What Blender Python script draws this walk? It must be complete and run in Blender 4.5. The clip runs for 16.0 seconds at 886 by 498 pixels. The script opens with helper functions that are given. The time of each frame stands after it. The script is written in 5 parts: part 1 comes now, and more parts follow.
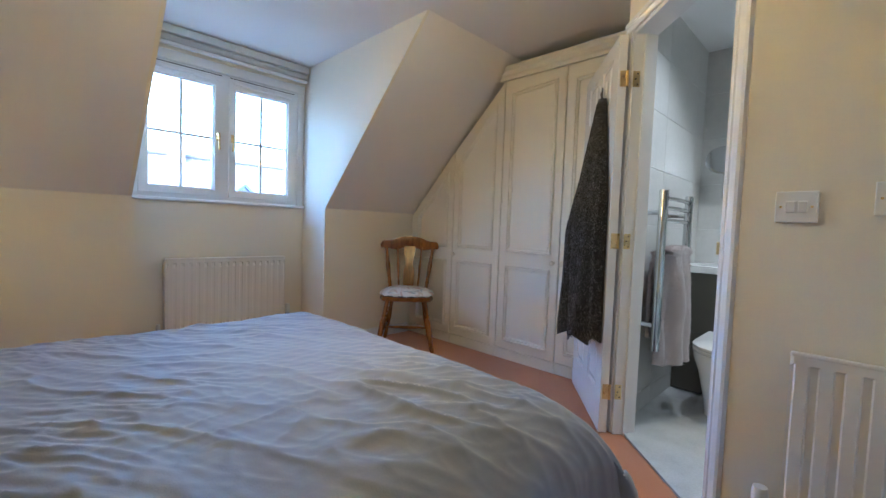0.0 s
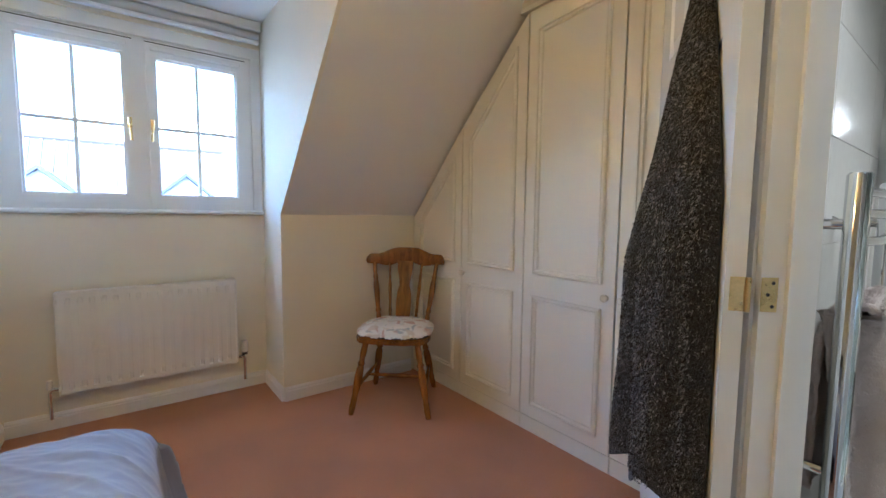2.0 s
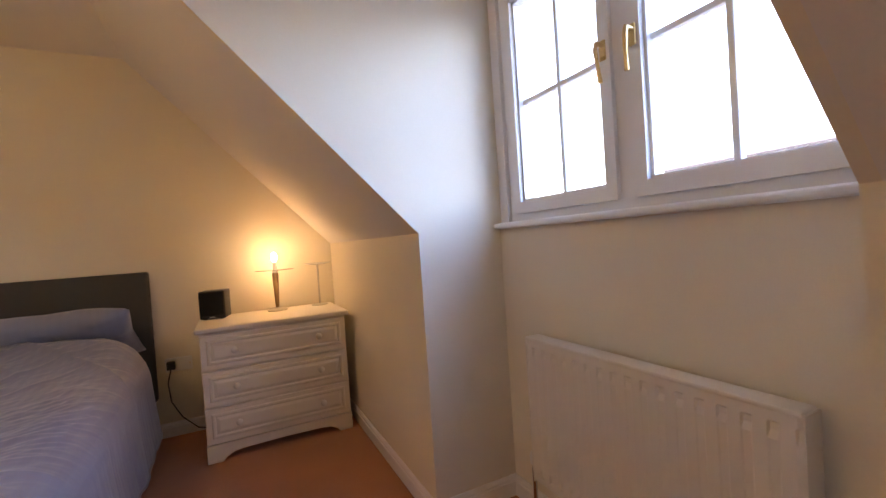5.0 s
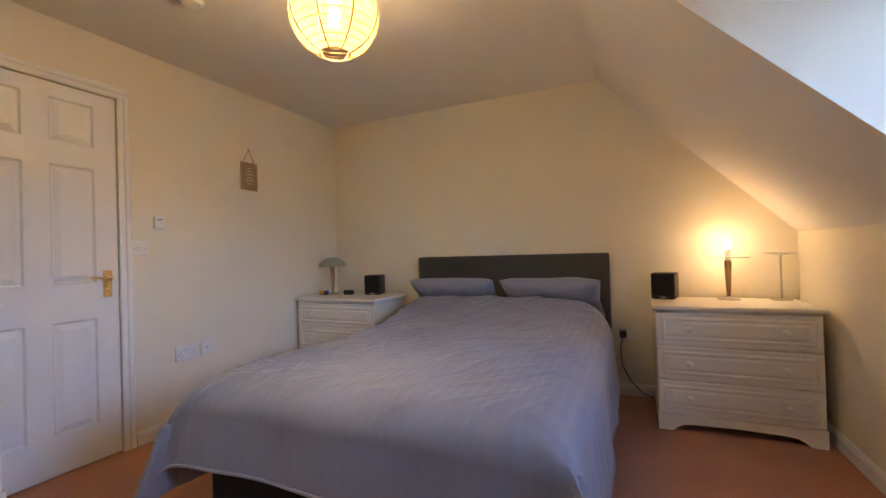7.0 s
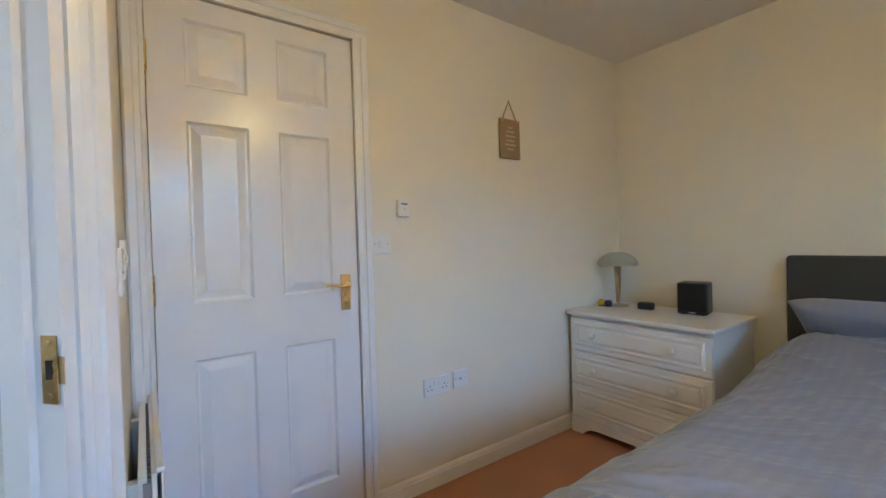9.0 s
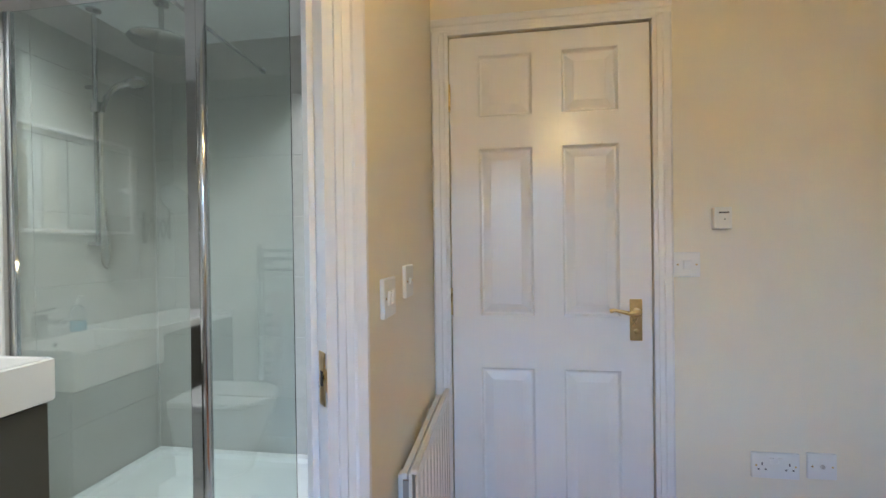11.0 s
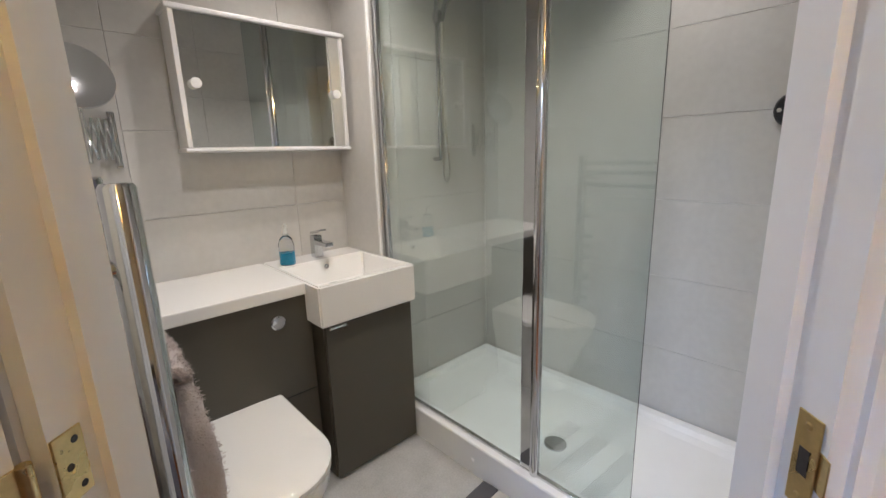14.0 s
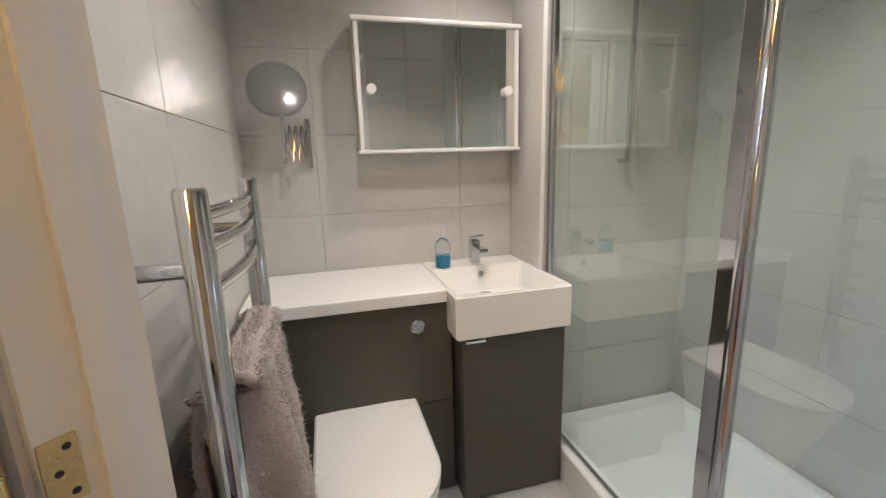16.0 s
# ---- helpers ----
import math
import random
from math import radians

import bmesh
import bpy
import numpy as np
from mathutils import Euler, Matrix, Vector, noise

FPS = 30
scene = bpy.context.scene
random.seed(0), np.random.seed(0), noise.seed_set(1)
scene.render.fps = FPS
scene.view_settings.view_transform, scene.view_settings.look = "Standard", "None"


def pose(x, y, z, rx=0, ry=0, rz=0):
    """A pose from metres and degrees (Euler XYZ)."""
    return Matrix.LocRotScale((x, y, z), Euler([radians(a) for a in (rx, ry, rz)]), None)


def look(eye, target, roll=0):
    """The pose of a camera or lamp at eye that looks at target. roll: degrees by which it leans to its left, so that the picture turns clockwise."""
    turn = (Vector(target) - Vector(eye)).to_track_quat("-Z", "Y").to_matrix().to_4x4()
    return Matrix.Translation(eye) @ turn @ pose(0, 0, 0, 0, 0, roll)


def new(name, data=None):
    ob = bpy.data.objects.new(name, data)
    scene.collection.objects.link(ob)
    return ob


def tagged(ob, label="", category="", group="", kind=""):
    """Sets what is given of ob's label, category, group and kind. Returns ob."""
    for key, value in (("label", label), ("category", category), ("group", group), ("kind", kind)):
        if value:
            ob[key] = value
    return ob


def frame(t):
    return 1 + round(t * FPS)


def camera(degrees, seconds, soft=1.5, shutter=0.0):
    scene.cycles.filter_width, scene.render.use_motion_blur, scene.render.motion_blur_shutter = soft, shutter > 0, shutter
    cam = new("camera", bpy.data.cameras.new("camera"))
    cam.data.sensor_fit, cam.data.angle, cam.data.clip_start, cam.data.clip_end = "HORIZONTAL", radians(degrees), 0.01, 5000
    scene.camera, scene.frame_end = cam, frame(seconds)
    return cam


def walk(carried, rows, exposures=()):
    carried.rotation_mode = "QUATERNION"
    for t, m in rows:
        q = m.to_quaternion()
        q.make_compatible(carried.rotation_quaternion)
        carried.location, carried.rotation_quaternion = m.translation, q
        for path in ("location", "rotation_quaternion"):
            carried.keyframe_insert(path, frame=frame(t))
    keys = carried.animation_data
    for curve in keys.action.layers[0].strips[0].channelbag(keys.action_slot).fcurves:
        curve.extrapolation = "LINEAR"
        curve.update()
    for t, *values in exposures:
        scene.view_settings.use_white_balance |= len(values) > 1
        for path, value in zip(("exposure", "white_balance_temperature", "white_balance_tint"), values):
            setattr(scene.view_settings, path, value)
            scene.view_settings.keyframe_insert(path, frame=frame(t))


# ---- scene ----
cam = camera(93.0, 16.0)
PATH = [
    (0, (0.121, 0.328, 1.02), (-1.284, 1.749, 0.919), 2.1),
    (0.5, (0.061, 0.44, 1.101), (-1.291, 1.909, 0.988), 1.8),
    (1, (-0.026, 0.67, 1.113), (-1.401, 2.116, 0.985), 1.5),
    (1.5, (-0.174, 0.986, 1.11), (-1.633, 2.346, 0.966), 1.1),
    (2, (-0.411, 1.343, 1.153), (-1.998, 2.549, 0.989), 0.6),
    (2.5, (-0.721, 1.719, 1.118), (-2.495, 2.63, 0.968), -0.1),
    (3, (-1.124, 2.0, 1.161), (-3.062, 2.462, 0.988), -0.9),
    (3.5, (-1.497, 2.111, 1.201), (-3.485, 1.993, 1.011), -1.4),
    (4, (-1.914, 2.208, 1.126), (-3.726, 1.371, 1.001), -3.0),
    (4.5, (-2.223, 2.239, 1.141), (-3.662, 0.853, 1.041), -3.7),
    (5, (-2.331, 2.302, 1.11), (-3.228, 0.514, 1.068), -3.9),
    (5.2, (-2.314, 2.325, 1.081), (-2.98, 0.439, 1.069), -3.3),
    (7.3, (-1.993, 2.521, 1.074), (-1.025, 0.771, 1.086), -1.7),
    (7.6, (-1.924, 2.452, 1.102), (-0.838, 0.773, 1.094), -1.7),
    (8.2, (-1.533, 2.202, 1.133), (-0.246, 0.671, 1.115), -1.7),
    (10.3, (-0.649, 1.515, 1.183), (1.337, 1.276, 1.168), -1.3),
    (10.5, (-0.723, 1.543, 1.187), (1.275, 1.447, 1.186), -1.1),
    (11, (-0.931, 1.612, 1.229), (1.048, 1.905, 1.214), -0.8),
    (11.5, (-1.041, 1.739, 1.269), (0.858, 2.362, 1.199), -0.7),
    (12, (-1.034, 1.823, 1.239), (0.762, 2.689, 1.083), -0.6),
    (12.5, (-0.957, 1.863, 1.244), (0.719, 2.923, 0.983), -0.8),
    (13, (-0.877, 1.856, 1.268), (0.682, 3.059, 0.917), -1.3),
    (13.5, (-0.792, 1.882, 1.29), (0.662, 3.194, 0.885), -1.5),
    (14, (-0.674, 1.93, 1.282), (0.652, 3.361, 0.842), -1.7),
    (14.5, (-0.564, 1.988, 1.297), (0.609, 3.548, 0.859), -1.6),
    (15, (-0.475, 1.988, 1.244), (0.406, 3.733, 0.823), -1.7),
    (15.5, (-0.422, 1.956, 1.215), (0.179, 3.819, 0.803), -1.9),
    (16, (-0.422, 1.999, 1.283), (0.09, 3.888, 0.87), -1.7),
]
EXPOSURES = [
    (0.0, 4.98, 4950, 4), (2.0, 5.08, 5350, 6), (3.0, 5.03, 5950, 7), (3.5, 4.85, 6700, 18), (5.0, 4.5, 7000, 28), (7.3, 4.82, 5700, 14), (8.0, 5.05, 4900, 4),
    (10.3, 4.93, 5650, 4), (11.0, 4.97, 5500, 5), (11.5, 4.8, 5800, 10), (12.5, 4.86, 6450, 14), (14.0, 4.78, 6200, 15), (16.0, 4.85, 6350, 15),
]
walk(cam, [(t, look(eye, target, roll)) for t, eye, target, roll in PATH], EXPOSURES)
PENDANT_W, TABLE_W, BATH_W = 1.4, 0.13, 1.0

# ---- world and lights ----
world = bpy.data.worlds.new("world")
scene.world = world
world.use_nodes = True
wn = world.node_tree
sky = wn.nodes.new("ShaderNodeTexSky")
sky.sky_type, sky.sun_disc = "NISHITA", False
sky.sun_elevation, sky.sun_rotation = radians(48), radians(150)
sky.ozone_density, sky.dust_density = 3.0, 2.0
wn.links.new(sky.outputs[0], wn.nodes["Background"].inputs[0])
wn.nodes["Background"].inputs[1].default_value = 0.15


def lamp(name, kind, m, energy, color, size=0.1, size_y=None, spot=None):
    d = bpy.data.lights.new(name, kind)
    d.energy, d.color = energy, color
    if kind == "AREA":
        d.shape, d.size, d.size_y = "RECTANGLE", size, size_y or size
    elif kind == "SUN":
        d.angle = size
    else:
        d.shadow_soft_size = size
    if kind == "SPOT":
        d.spot_size, d.spot_blend = radians(spot), 0.9
    ob = new(name, d)
    ob.matrix_world = m
    return ob


lamp("sun", "SUN", look((4, -7, 9), (0, 0, 0)), 0.8, (1, 0.95, 0.88), radians(10))
portal = lamp("window_daylight", "AREA", look((-3.47, 1.446, 1.65), (0, 1.446, 1.65)), 1, (1, 1, 1), 1.14, 0.90)
portal.data.cycles.is_portal = True
lamp("pendant_light", "POINT", pose(-1.0, 1.19, 2.02), PENDANT_W, (1.0, 0.71, 0.29), 0.05)
lamp("table_light", "POINT", pose(-2.575, -0.66, 1.095), TABLE_W, (1.0, 0.47, 0.11), 0.03)
for dx, dy, power, beam in ((0.90, 2.48, 0.85, 92), (0.15, 3.25, 1.02, 128), (-0.25, 2.80, 1.25, 128)):
    lamp("downlight", "SPOT", look((dx, dy, 2.305), (dx, dy + 0.02, 0)), BATH_W * power, (1.0, 0.93, 0.84), 0.03, spot=beam)

# ---- materials ----


def mat(name, col, rough=0.5, metal=0.0, var=0.06, scale=6.0, bump=0.05, bscale=150.0, dist=0.002, coat=0.0, sheen=0.0):
    m = bpy.data.materials.new(name)
    m.use_nodes = True
    n, l = m.node_tree.nodes, m.node_tree.links
    b = n["Principled BSDF"]
    b.inputs["Roughness"].default_value, b.inputs["Metallic"].default_value = rough, metal
    b.inputs["Coat Weight"].default_value, b.inputs["Sheen Weight"].default_value = coat, sheen
    tc = n.new("ShaderNodeTexCoord")
    big = n.new("ShaderNodeTexNoise")
    big.inputs["Scale"].default_value, big.inputs["Detail"].default_value = scale, 5
    fine = n.new("ShaderNodeTexNoise")
    fine.inputs["Scale"].default_value, fine.inputs["Detail"].default_value = bscale, 3
    add = n.new("ShaderNodeMath")
    add.operation = "MULTIPLY_ADD"
    add.inputs[1].default_value, add.inputs[2].default_value = 0.45, 0.0
    mix2 = n.new("ShaderNodeMath")
    mix2.operation = "MULTIPLY_ADD"
    mix2.inputs[1].default_value = 0.55
    ramp = n.new("ShaderNodeValToRGB")
    lo, hi = [max(0, c * (1 - var)) for c in col], [min(1, c * (1 + var)) for c in col]
    ramp.color_ramp.elements[0].position, ramp.color_ramp.elements[1].position = 0.3, 0.7
    ramp.color_ramp.elements[0].color, ramp.color_ramp.elements[1].color = (*lo, 1), (*hi, 1)
    l.new(tc.outputs["Object"], big.inputs["Vector"])
    l.new(tc.outputs["Object"], fine.inputs["Vector"])
    l.new(fine.outputs[0], add.inputs[0])
    l.new(big.outputs[0], mix2.inputs[0])
    l.new(add.outputs[0], mix2.inputs[2])
    l.new(mix2.outputs[0], ramp.inputs[0])
    l.new(ramp.outputs[0], b.inputs["Base Color"])
    rr = n.new("ShaderNodeMapRange")
    rr.inputs[3].default_value, rr.inputs[4].default_value = rough * 0.85, min(1, rough * 1.15)
    l.new(big.outputs[0], rr.inputs[0])
    l.new(rr.outputs[0], b.inputs["Roughness"])
    if bump:
        bp = n.new("ShaderNodeBump")
        bp.inputs["Strength"].default_value, bp.inputs["Distance"].default_value = bump, dist
        l.new(fine.outputs[0], bp.inputs["Height"])
        l.new(bp.outputs[0], b.inputs["Normal"])
    return m


def glow(name, col, strength):
    m = bpy.data.materials.new(name)
    m.use_nodes = True
    b = m.node_tree.nodes["Principled BSDF"]
    b.inputs["Base Color"].default_value = (*col, 1)
    b.inputs["Emission Color"].default_value, b.inputs["Emission Strength"].default_value = (*col, 1), strength
    return m


def wood(name, col, rough=0.35, stretch=(14, 14, 1.2), dark=0.45):
    m = mat(name, col, rough, 0, 0.1, 5, 0.08, 90, coat=0.3)
    n, l = m.node_tree.nodes, m.node_tree.links
    tc = next(k for k in n if k.bl_idname == "ShaderNodeTexCoord")
    mp = n.new("ShaderNodeMapping")
    mp.inputs["Scale"].default_value = stretch
    ns = n.new("ShaderNodeTexNoise")
    ns.inputs["Scale"].default_value, ns.inputs["Detail"].default_value, ns.inputs["Distortion"].default_value = 3.5, 6, 0.6
    rp = n.new("ShaderNodeValToRGB")
    rp.color_ramp.elements[0].position, rp.color_ramp.elements[1].position = 0.35, 0.65
    rp.color_ramp.elements[0].color = (*[c * dark for c in col], 1)
    rp.color_ramp.elements[1].color = (*[min(1, c * 1.25) for c in col], 1)
    l.new(tc.outputs["Object"], mp.inputs[0])
    l.new(mp.outputs[0], ns.inputs["Vector"])
    l.new(ns.outputs[0], rp.inputs[0])
    l.new(rp.outputs[0], n["Principled BSDF"].inputs["Base Color"])
    return m


def glass(name, col=(1, 1, 1), rough=0.0, ior=1.45):
    m = bpy.data.materials.new(name)
    m.use_nodes = True
    b = m.node_tree.nodes["Principled BSDF"]
    b.inputs["Base Color"].default_value = (*col, 1)
    b.inputs["Roughness"].default_value, b.inputs["IOR"].default_value = rough, ior
    b.inputs["Transmission Weight"].default_value = 1.0
    return m


WALL = mat("cream_wall_paint", (0.80, 0.745, 0.62), 0.75, var=0.025, scale=1.5, bump=0.12, bscale=220)
CEIL = mat("white_ceiling_paint", (0.79, 0.765, 0.73), 0.85, var=0.02, scale=1.2, bump=0.1, bscale=180)
CARPET = mat("terracotta_carpet", (0.45, 0.172, 0.064), 0.95, var=0.26, scale=3.0, bump=0.9, bscale=420, dist=0.004, sheen=0.25)
GLOSS = mat("white_gloss_paint", (0.80, 0.79, 0.78), 0.30, var=0.012, scale=3, bump=0.0)
WARD = mat("cream_wardrobe_lacquer", (0.78, 0.735, 0.63), 0.38, var=0.02, scale=2, bump=0.03, bscale=80)
DOORP = mat("white_grained_door_paint", (0.80, 0.79, 0.78), 0.24, var=0.012, scale=3, bump=0.22, bscale=60, dist=0.0012)
dn, dl = DOORP.node_tree.nodes, DOORP.node_tree.links
dmap = dn.new("ShaderNodeMapping")
dmap.inputs["Scale"].default_value = (1.6, 1.6, 0.07)
dl.new(next(k for k in dn if k.bl_idname == "ShaderNodeTexCoord").outputs["Object"], dmap.inputs[0])
for k in [k for k in dn if k.bl_idname == "ShaderNodeTexNoise" and k.inputs["Scale"].default_value > 50]:
    dl.new(dmap.outputs[0], k.inputs["Vector"])
UPVC = mat("white_upvc", (0.80, 0.82, 0.84), 0.30, var=0.015, bump=0.0)
RADW = mat("white_radiator_enamel", (0.78, 0.75, 0.69), 0.30, var=0.015, bump=0.02, bscale=40)
BRASS = mat("polished_brass", (0.66, 0.50, 0.24), 0.28, 1.0, var=0.12, scale=20, bump=0.02)
CHROME = mat("polished_chrome", (0.62, 0.63, 0.64), 0.06, 1.0, var=0.03, bump=0.0)
STEEL = mat("brushed_steel", (0.56, 0.54, 0.50), 0.30, 1.0, var=0.06, bump=0.02)
PLASTIC = mat("white_plastic", (0.78, 0.78, 0.76), 0.35, var=0.02, bump=0.0)
DARKP = mat("black_plastic", (0.015, 0.015, 0.018), 0.4, var=0.1, bump=0.02)
CHAIRW = wood("honey_stained_wood", (0.245, 0.088, 0.013), 0.24, (9, 9, 0.9), 0.62)
WINGLASS = glass("window_glass", (0.97, 0.99, 1.0), ior=1.2)
TILE = mat("pale_grey_tile", (0.56, 0.545, 0.515), 0.34, var=0.07, scale=3.5, bump=0.06, bscale=35)
GROUT = mat("light_grout", (0.72, 0.71, 0.69), 0.9, var=0.05, bump=0.1)
TAUPE = mat("taupe_satin_laminate", (0.080, 0.072, 0.056), 0.42, var=0.04, scale=3, bump=0.02)
CERAMIC = mat("white_ceramic", (0.84, 0.83, 0.80), 0.10, var=0.01, bump=0.0)
TRAY = mat("white_acrylic", (0.84, 0.85, 0.85), 0.25, var=0.015, bump=0.02, bscale=30)
MIRROR = mat("silvered_mirror", (0.86, 0.88, 0.87), 0.012, 1.0, var=0.0, bump=0.0)
HEADB = mat("charcoal_headboard_fabric", (0.055, 0.055, 0.052), 0.85, var=0.15, scale=5, bump=0.4, bscale=500)

# ---- mesh helpers ----


def link(name, bm, material, parent=None, label="", smooth=False):
    me = bpy.data.meshes.new(name)
    bmesh.ops.recalc_face_normals(bm, faces=bm.faces)
    bm.to_mesh(me)
    bm.free()
    me.materials.append(material)
    if smooth:
        me.shade_smooth()
        me.set_sharp_from_angle(angle=radians(40))
    ob = new(name, me)
    if parent is not None:
        ob.parent = parent
    if label:
        ob["label"] = label
    return ob


def part(name, bm, material, parent, label="", smooth=False):
    return link(name, bm, material, parent, label, smooth)


def thing(name, label, category, m, group="", kind=""):
    e = new(name)
    e.empty_display_size = 0.1
    e.matrix_world = m
    return tagged(e, label, category, group, kind)


def structure(name, bm, material, label, smooth=False):
    return tagged(link(name, bm, material, None, "", smooth), label, name.split("_")[0], "", "structure")


def box(x0, x1, y0, y1, z0, z1, bevel=0.0, seg=2, bm=None, m=None):
    bm = bm or bmesh.new()
    t = Matrix.LocRotScale(((x0 + x1) / 2, (y0 + y1) / 2, (z0 + z1) / 2), None, (abs(x1 - x0), abs(y1 - y0), abs(z1 - z0)))
    r = bmesh.ops.create_cube(bm, size=1, matrix=t)
    if bevel:
        es = list({e for v in r["verts"] for e in v.link_edges})
        q = bmesh.ops.bevel(bm, geom=es, offset=bevel, segments=seg, profile=0.5, affect="EDGES")
        vs = list({v for f in q["faces"] for v in f.verts} | {v for v in r["verts"] if v.is_valid})
    else:
        vs = r["verts"]
    if m is not None:
        bmesh.ops.transform(bm, matrix=m, verts=[v for v in vs if v.is_valid])
    return bm


def prism(pts, a, b, axis="z", bm=None, m=None):
    """A polygon pulled from a to b along an axis; pts are the two other coordinates in x, y, z order."""
    bm = bm or bmesh.new()

    def at(p, h):
        return {"z": (p[0], p[1], h), "y": (p[0], h, p[1]), "x": (h, p[0], p[1])}[axis]
    lo, hi = [bm.verts.new(at(p, a)) for p in pts], [bm.verts.new(at(p, b)) for p in pts]
    bm.faces.new(lo), bm.faces.new(hi[::-1])
    k = len(pts)
    for i in range(k):
        bm.faces.new((lo[i], lo[(i + 1) % k], hi[(i + 1) % k], hi[i]))
    if m is not None:
        bmesh.ops.transform(bm, matrix=m, verts=lo + hi)
    return bm


def lathe(profile, seg=20, m=None, bm=None):
    """Turned body: profile rows (radius, height)."""
    bm = bm or bmesh.new()
    rings, vs = [], []
    for r, z in profile:
        if r < 1e-5:
            ring = [bm.verts.new((0, 0, z))]
        else:
            ring = [bm.verts.new((r * math.cos(2 * math.pi * i / seg), r * math.sin(2 * math.pi * i / seg), z)) for i in range(seg)]
        rings.append(ring)
        vs += ring
    for a, b in zip(rings, rings[1:]):
        for i in range(seg):
            j = (i + 1) % seg
            q = [a[i % len(a)], a[j % len(a)], b[j % len(b)], b[i % len(b)]]
            q = list(dict.fromkeys(q))
            if len(q) > 2:
                bm.faces.new(q)
    for ring in (rings[0], rings[-1]):
        if len(ring) > 2:
            bm.faces.new(ring)
    if m is not None:
        bmesh.ops.transform(bm, matrix=m, verts=vs)
    return bm


def tube(path, r, seg=10, bm=None, closed=False):
    """Round bar along a path; r is one radius or one a point."""
    bm = bm or bmesh.new()
    p = [Vector(q) for q in path]
    k = len(p)
    rs = r if isinstance(r, (list, tuple)) else [r] * k
    rings, up = [], None
    for i in range(k):
        d = (p[(i + 1) % k] - p[i - 1]) if closed else (p[min(i + 1, k - 1)] - p[max(i - 1, 0)])
        d.normalize()
        if up is None:
            up = d.orthogonal().normalized()
        up = (up - d * up.dot(d)).normalized()
        side = d.cross(up)
        rings.append([bm.verts.new(p[i] + rs[i] * (math.cos(2 * math.pi * j / seg) * up + math.sin(2 * math.pi * j / seg) * side)) for j in range(seg)])
    pairs = list(zip(rings, rings[1:])) + ([(rings[-1], rings[0])] if closed else [])
    for a, b in pairs:
        for j in range(seg):
            bm.faces.new((a[j], a[(j + 1) % seg], b[(j + 1) % seg], b[j]))
    if not closed:
        bm.faces.new(rings[0]), bm.faces.new(rings[-1])
    return bm


def between(a, b):
    """Pose at a whose z axis points to b."""
    d = Vector(b) - Vector(a)
    return Matrix.Translation(a) @ d.to_track_quat("Z", "Y").to_matrix().to_4x4()


# ---- structure: the bedroom ----
CH = 2.335          # ceiling height
KX, KZ, SX = -2.98, 1.142, -1.82   # knee wall, its height, where slope meets the ceiling
DY0, DY1 = 0.807, 2.085              # dormer cheeks
WX = -3.36                          # wall below the window
A = Vector((-0.14, 1.88, 0))        # start of the diagonal wall of the bathroom door
DD, NN = Vector((-0.70711, 0.70711, 0)), Vector((0.70711, 0.70711, 0))
DIAG = Matrix.Translation(A + 0.895 * DD) @ Matrix(((-DD.x, NN.x, 0, 0), (-DD.y, NN.y, 0, 0), (0, 0, 1, 0), (0, 0, 0, 1)))
O0, O1, OH = 0.065, 0.83, 2.015      # bathroom door opening along the diagonal

structure("floor", box(-3.5, 0.78, -0.95, 3.7, -0.1, 0), CARPET, "terracotta pink carpet with a short worn pile")
structure("wall_south", box(-3.5, 0.78, -0.95, -0.83, 0, 2.45), WALL, "cream painted wall behind the bed")
bm = box(0.632, 0.74, -0.83, 1.10, 0, 2.45)
box(0.632, 0.74, 1.815, 1.88, 0, 2.45, bm=bm)
box(0.632, 0.74, 1.10, 1.815, 2.008, 2.45, bm=bm)
structure("wall_east", bm, WALL, "cream painted wall with a white panelled door")
structure("wall_radiator", prism([(-0.14, 1.88), (0.74, 1.88), (0.74, 1.985), (-0.0965, 1.985)], 0, 2.45), WALL, "short cream wall with radiator and switches")
bm = box(0.0, O0, 0, 0.105, 0, 2.45, m=DIAG)
box(O1, 0.895, 0, 0.105, 0, 2.45, bm=bm, m=DIAG)
box(O0, O1, 0, 0.105, OH, 2.45, bm=bm, m=DIAG)
structure("wall_diagonal", bm, WALL, "narrow cream wall set diagonally round the bathroom doorway")
structure("wall_partition", prism([(-0.773, 2.513), (-0.87, 3.02), (-0.87, 3.95), (-0.735, 3.95), (-0.735, 2.65), (-0.699, 2.587)], 0, 2.45), WALL, "cream partition between wardrobe and bathroom")
structure("wall_north", box(-3.1, -0.88, 3.62, 3.70, 0, 2.45), WALL, "plain wall behind the fitted wardrobe")
structure("wall_knee_south", box(KX - 0.1, KX, -0.83, DY0 - 0.02, 0, KZ), WALL, "low cream knee wall under the sloped ceiling")
structure("wall_knee_north", box(KX - 0.1, KX, DY1 + 0.02, 3.62, 0, KZ), WALL, "low cream knee wall under the sloped ceiling behind the chair")
slope = [(KX, KZ), (SX, CH), (SX, CH + 0.12), (KX - 0.1, CH + 0.12), (KX - 0.1, KZ)]
structure("ceiling_slope_south", prism(slope, -0.83, DY0 - 0.02, "y"), CEIL, "sloped white ceiling under the roof")
structure("ceiling_slope_north", prism(slope, DY1 + 0.02, 3.62, "y"), CEIL, "sloped white ceiling under the roof")
cheek = [(WX, 0), (KX, 0), (KX, KZ), (SX, CH), (SX, CH + 0.1), (WX - 0.1, CH + 0.1), (WX - 0.1, 0)]
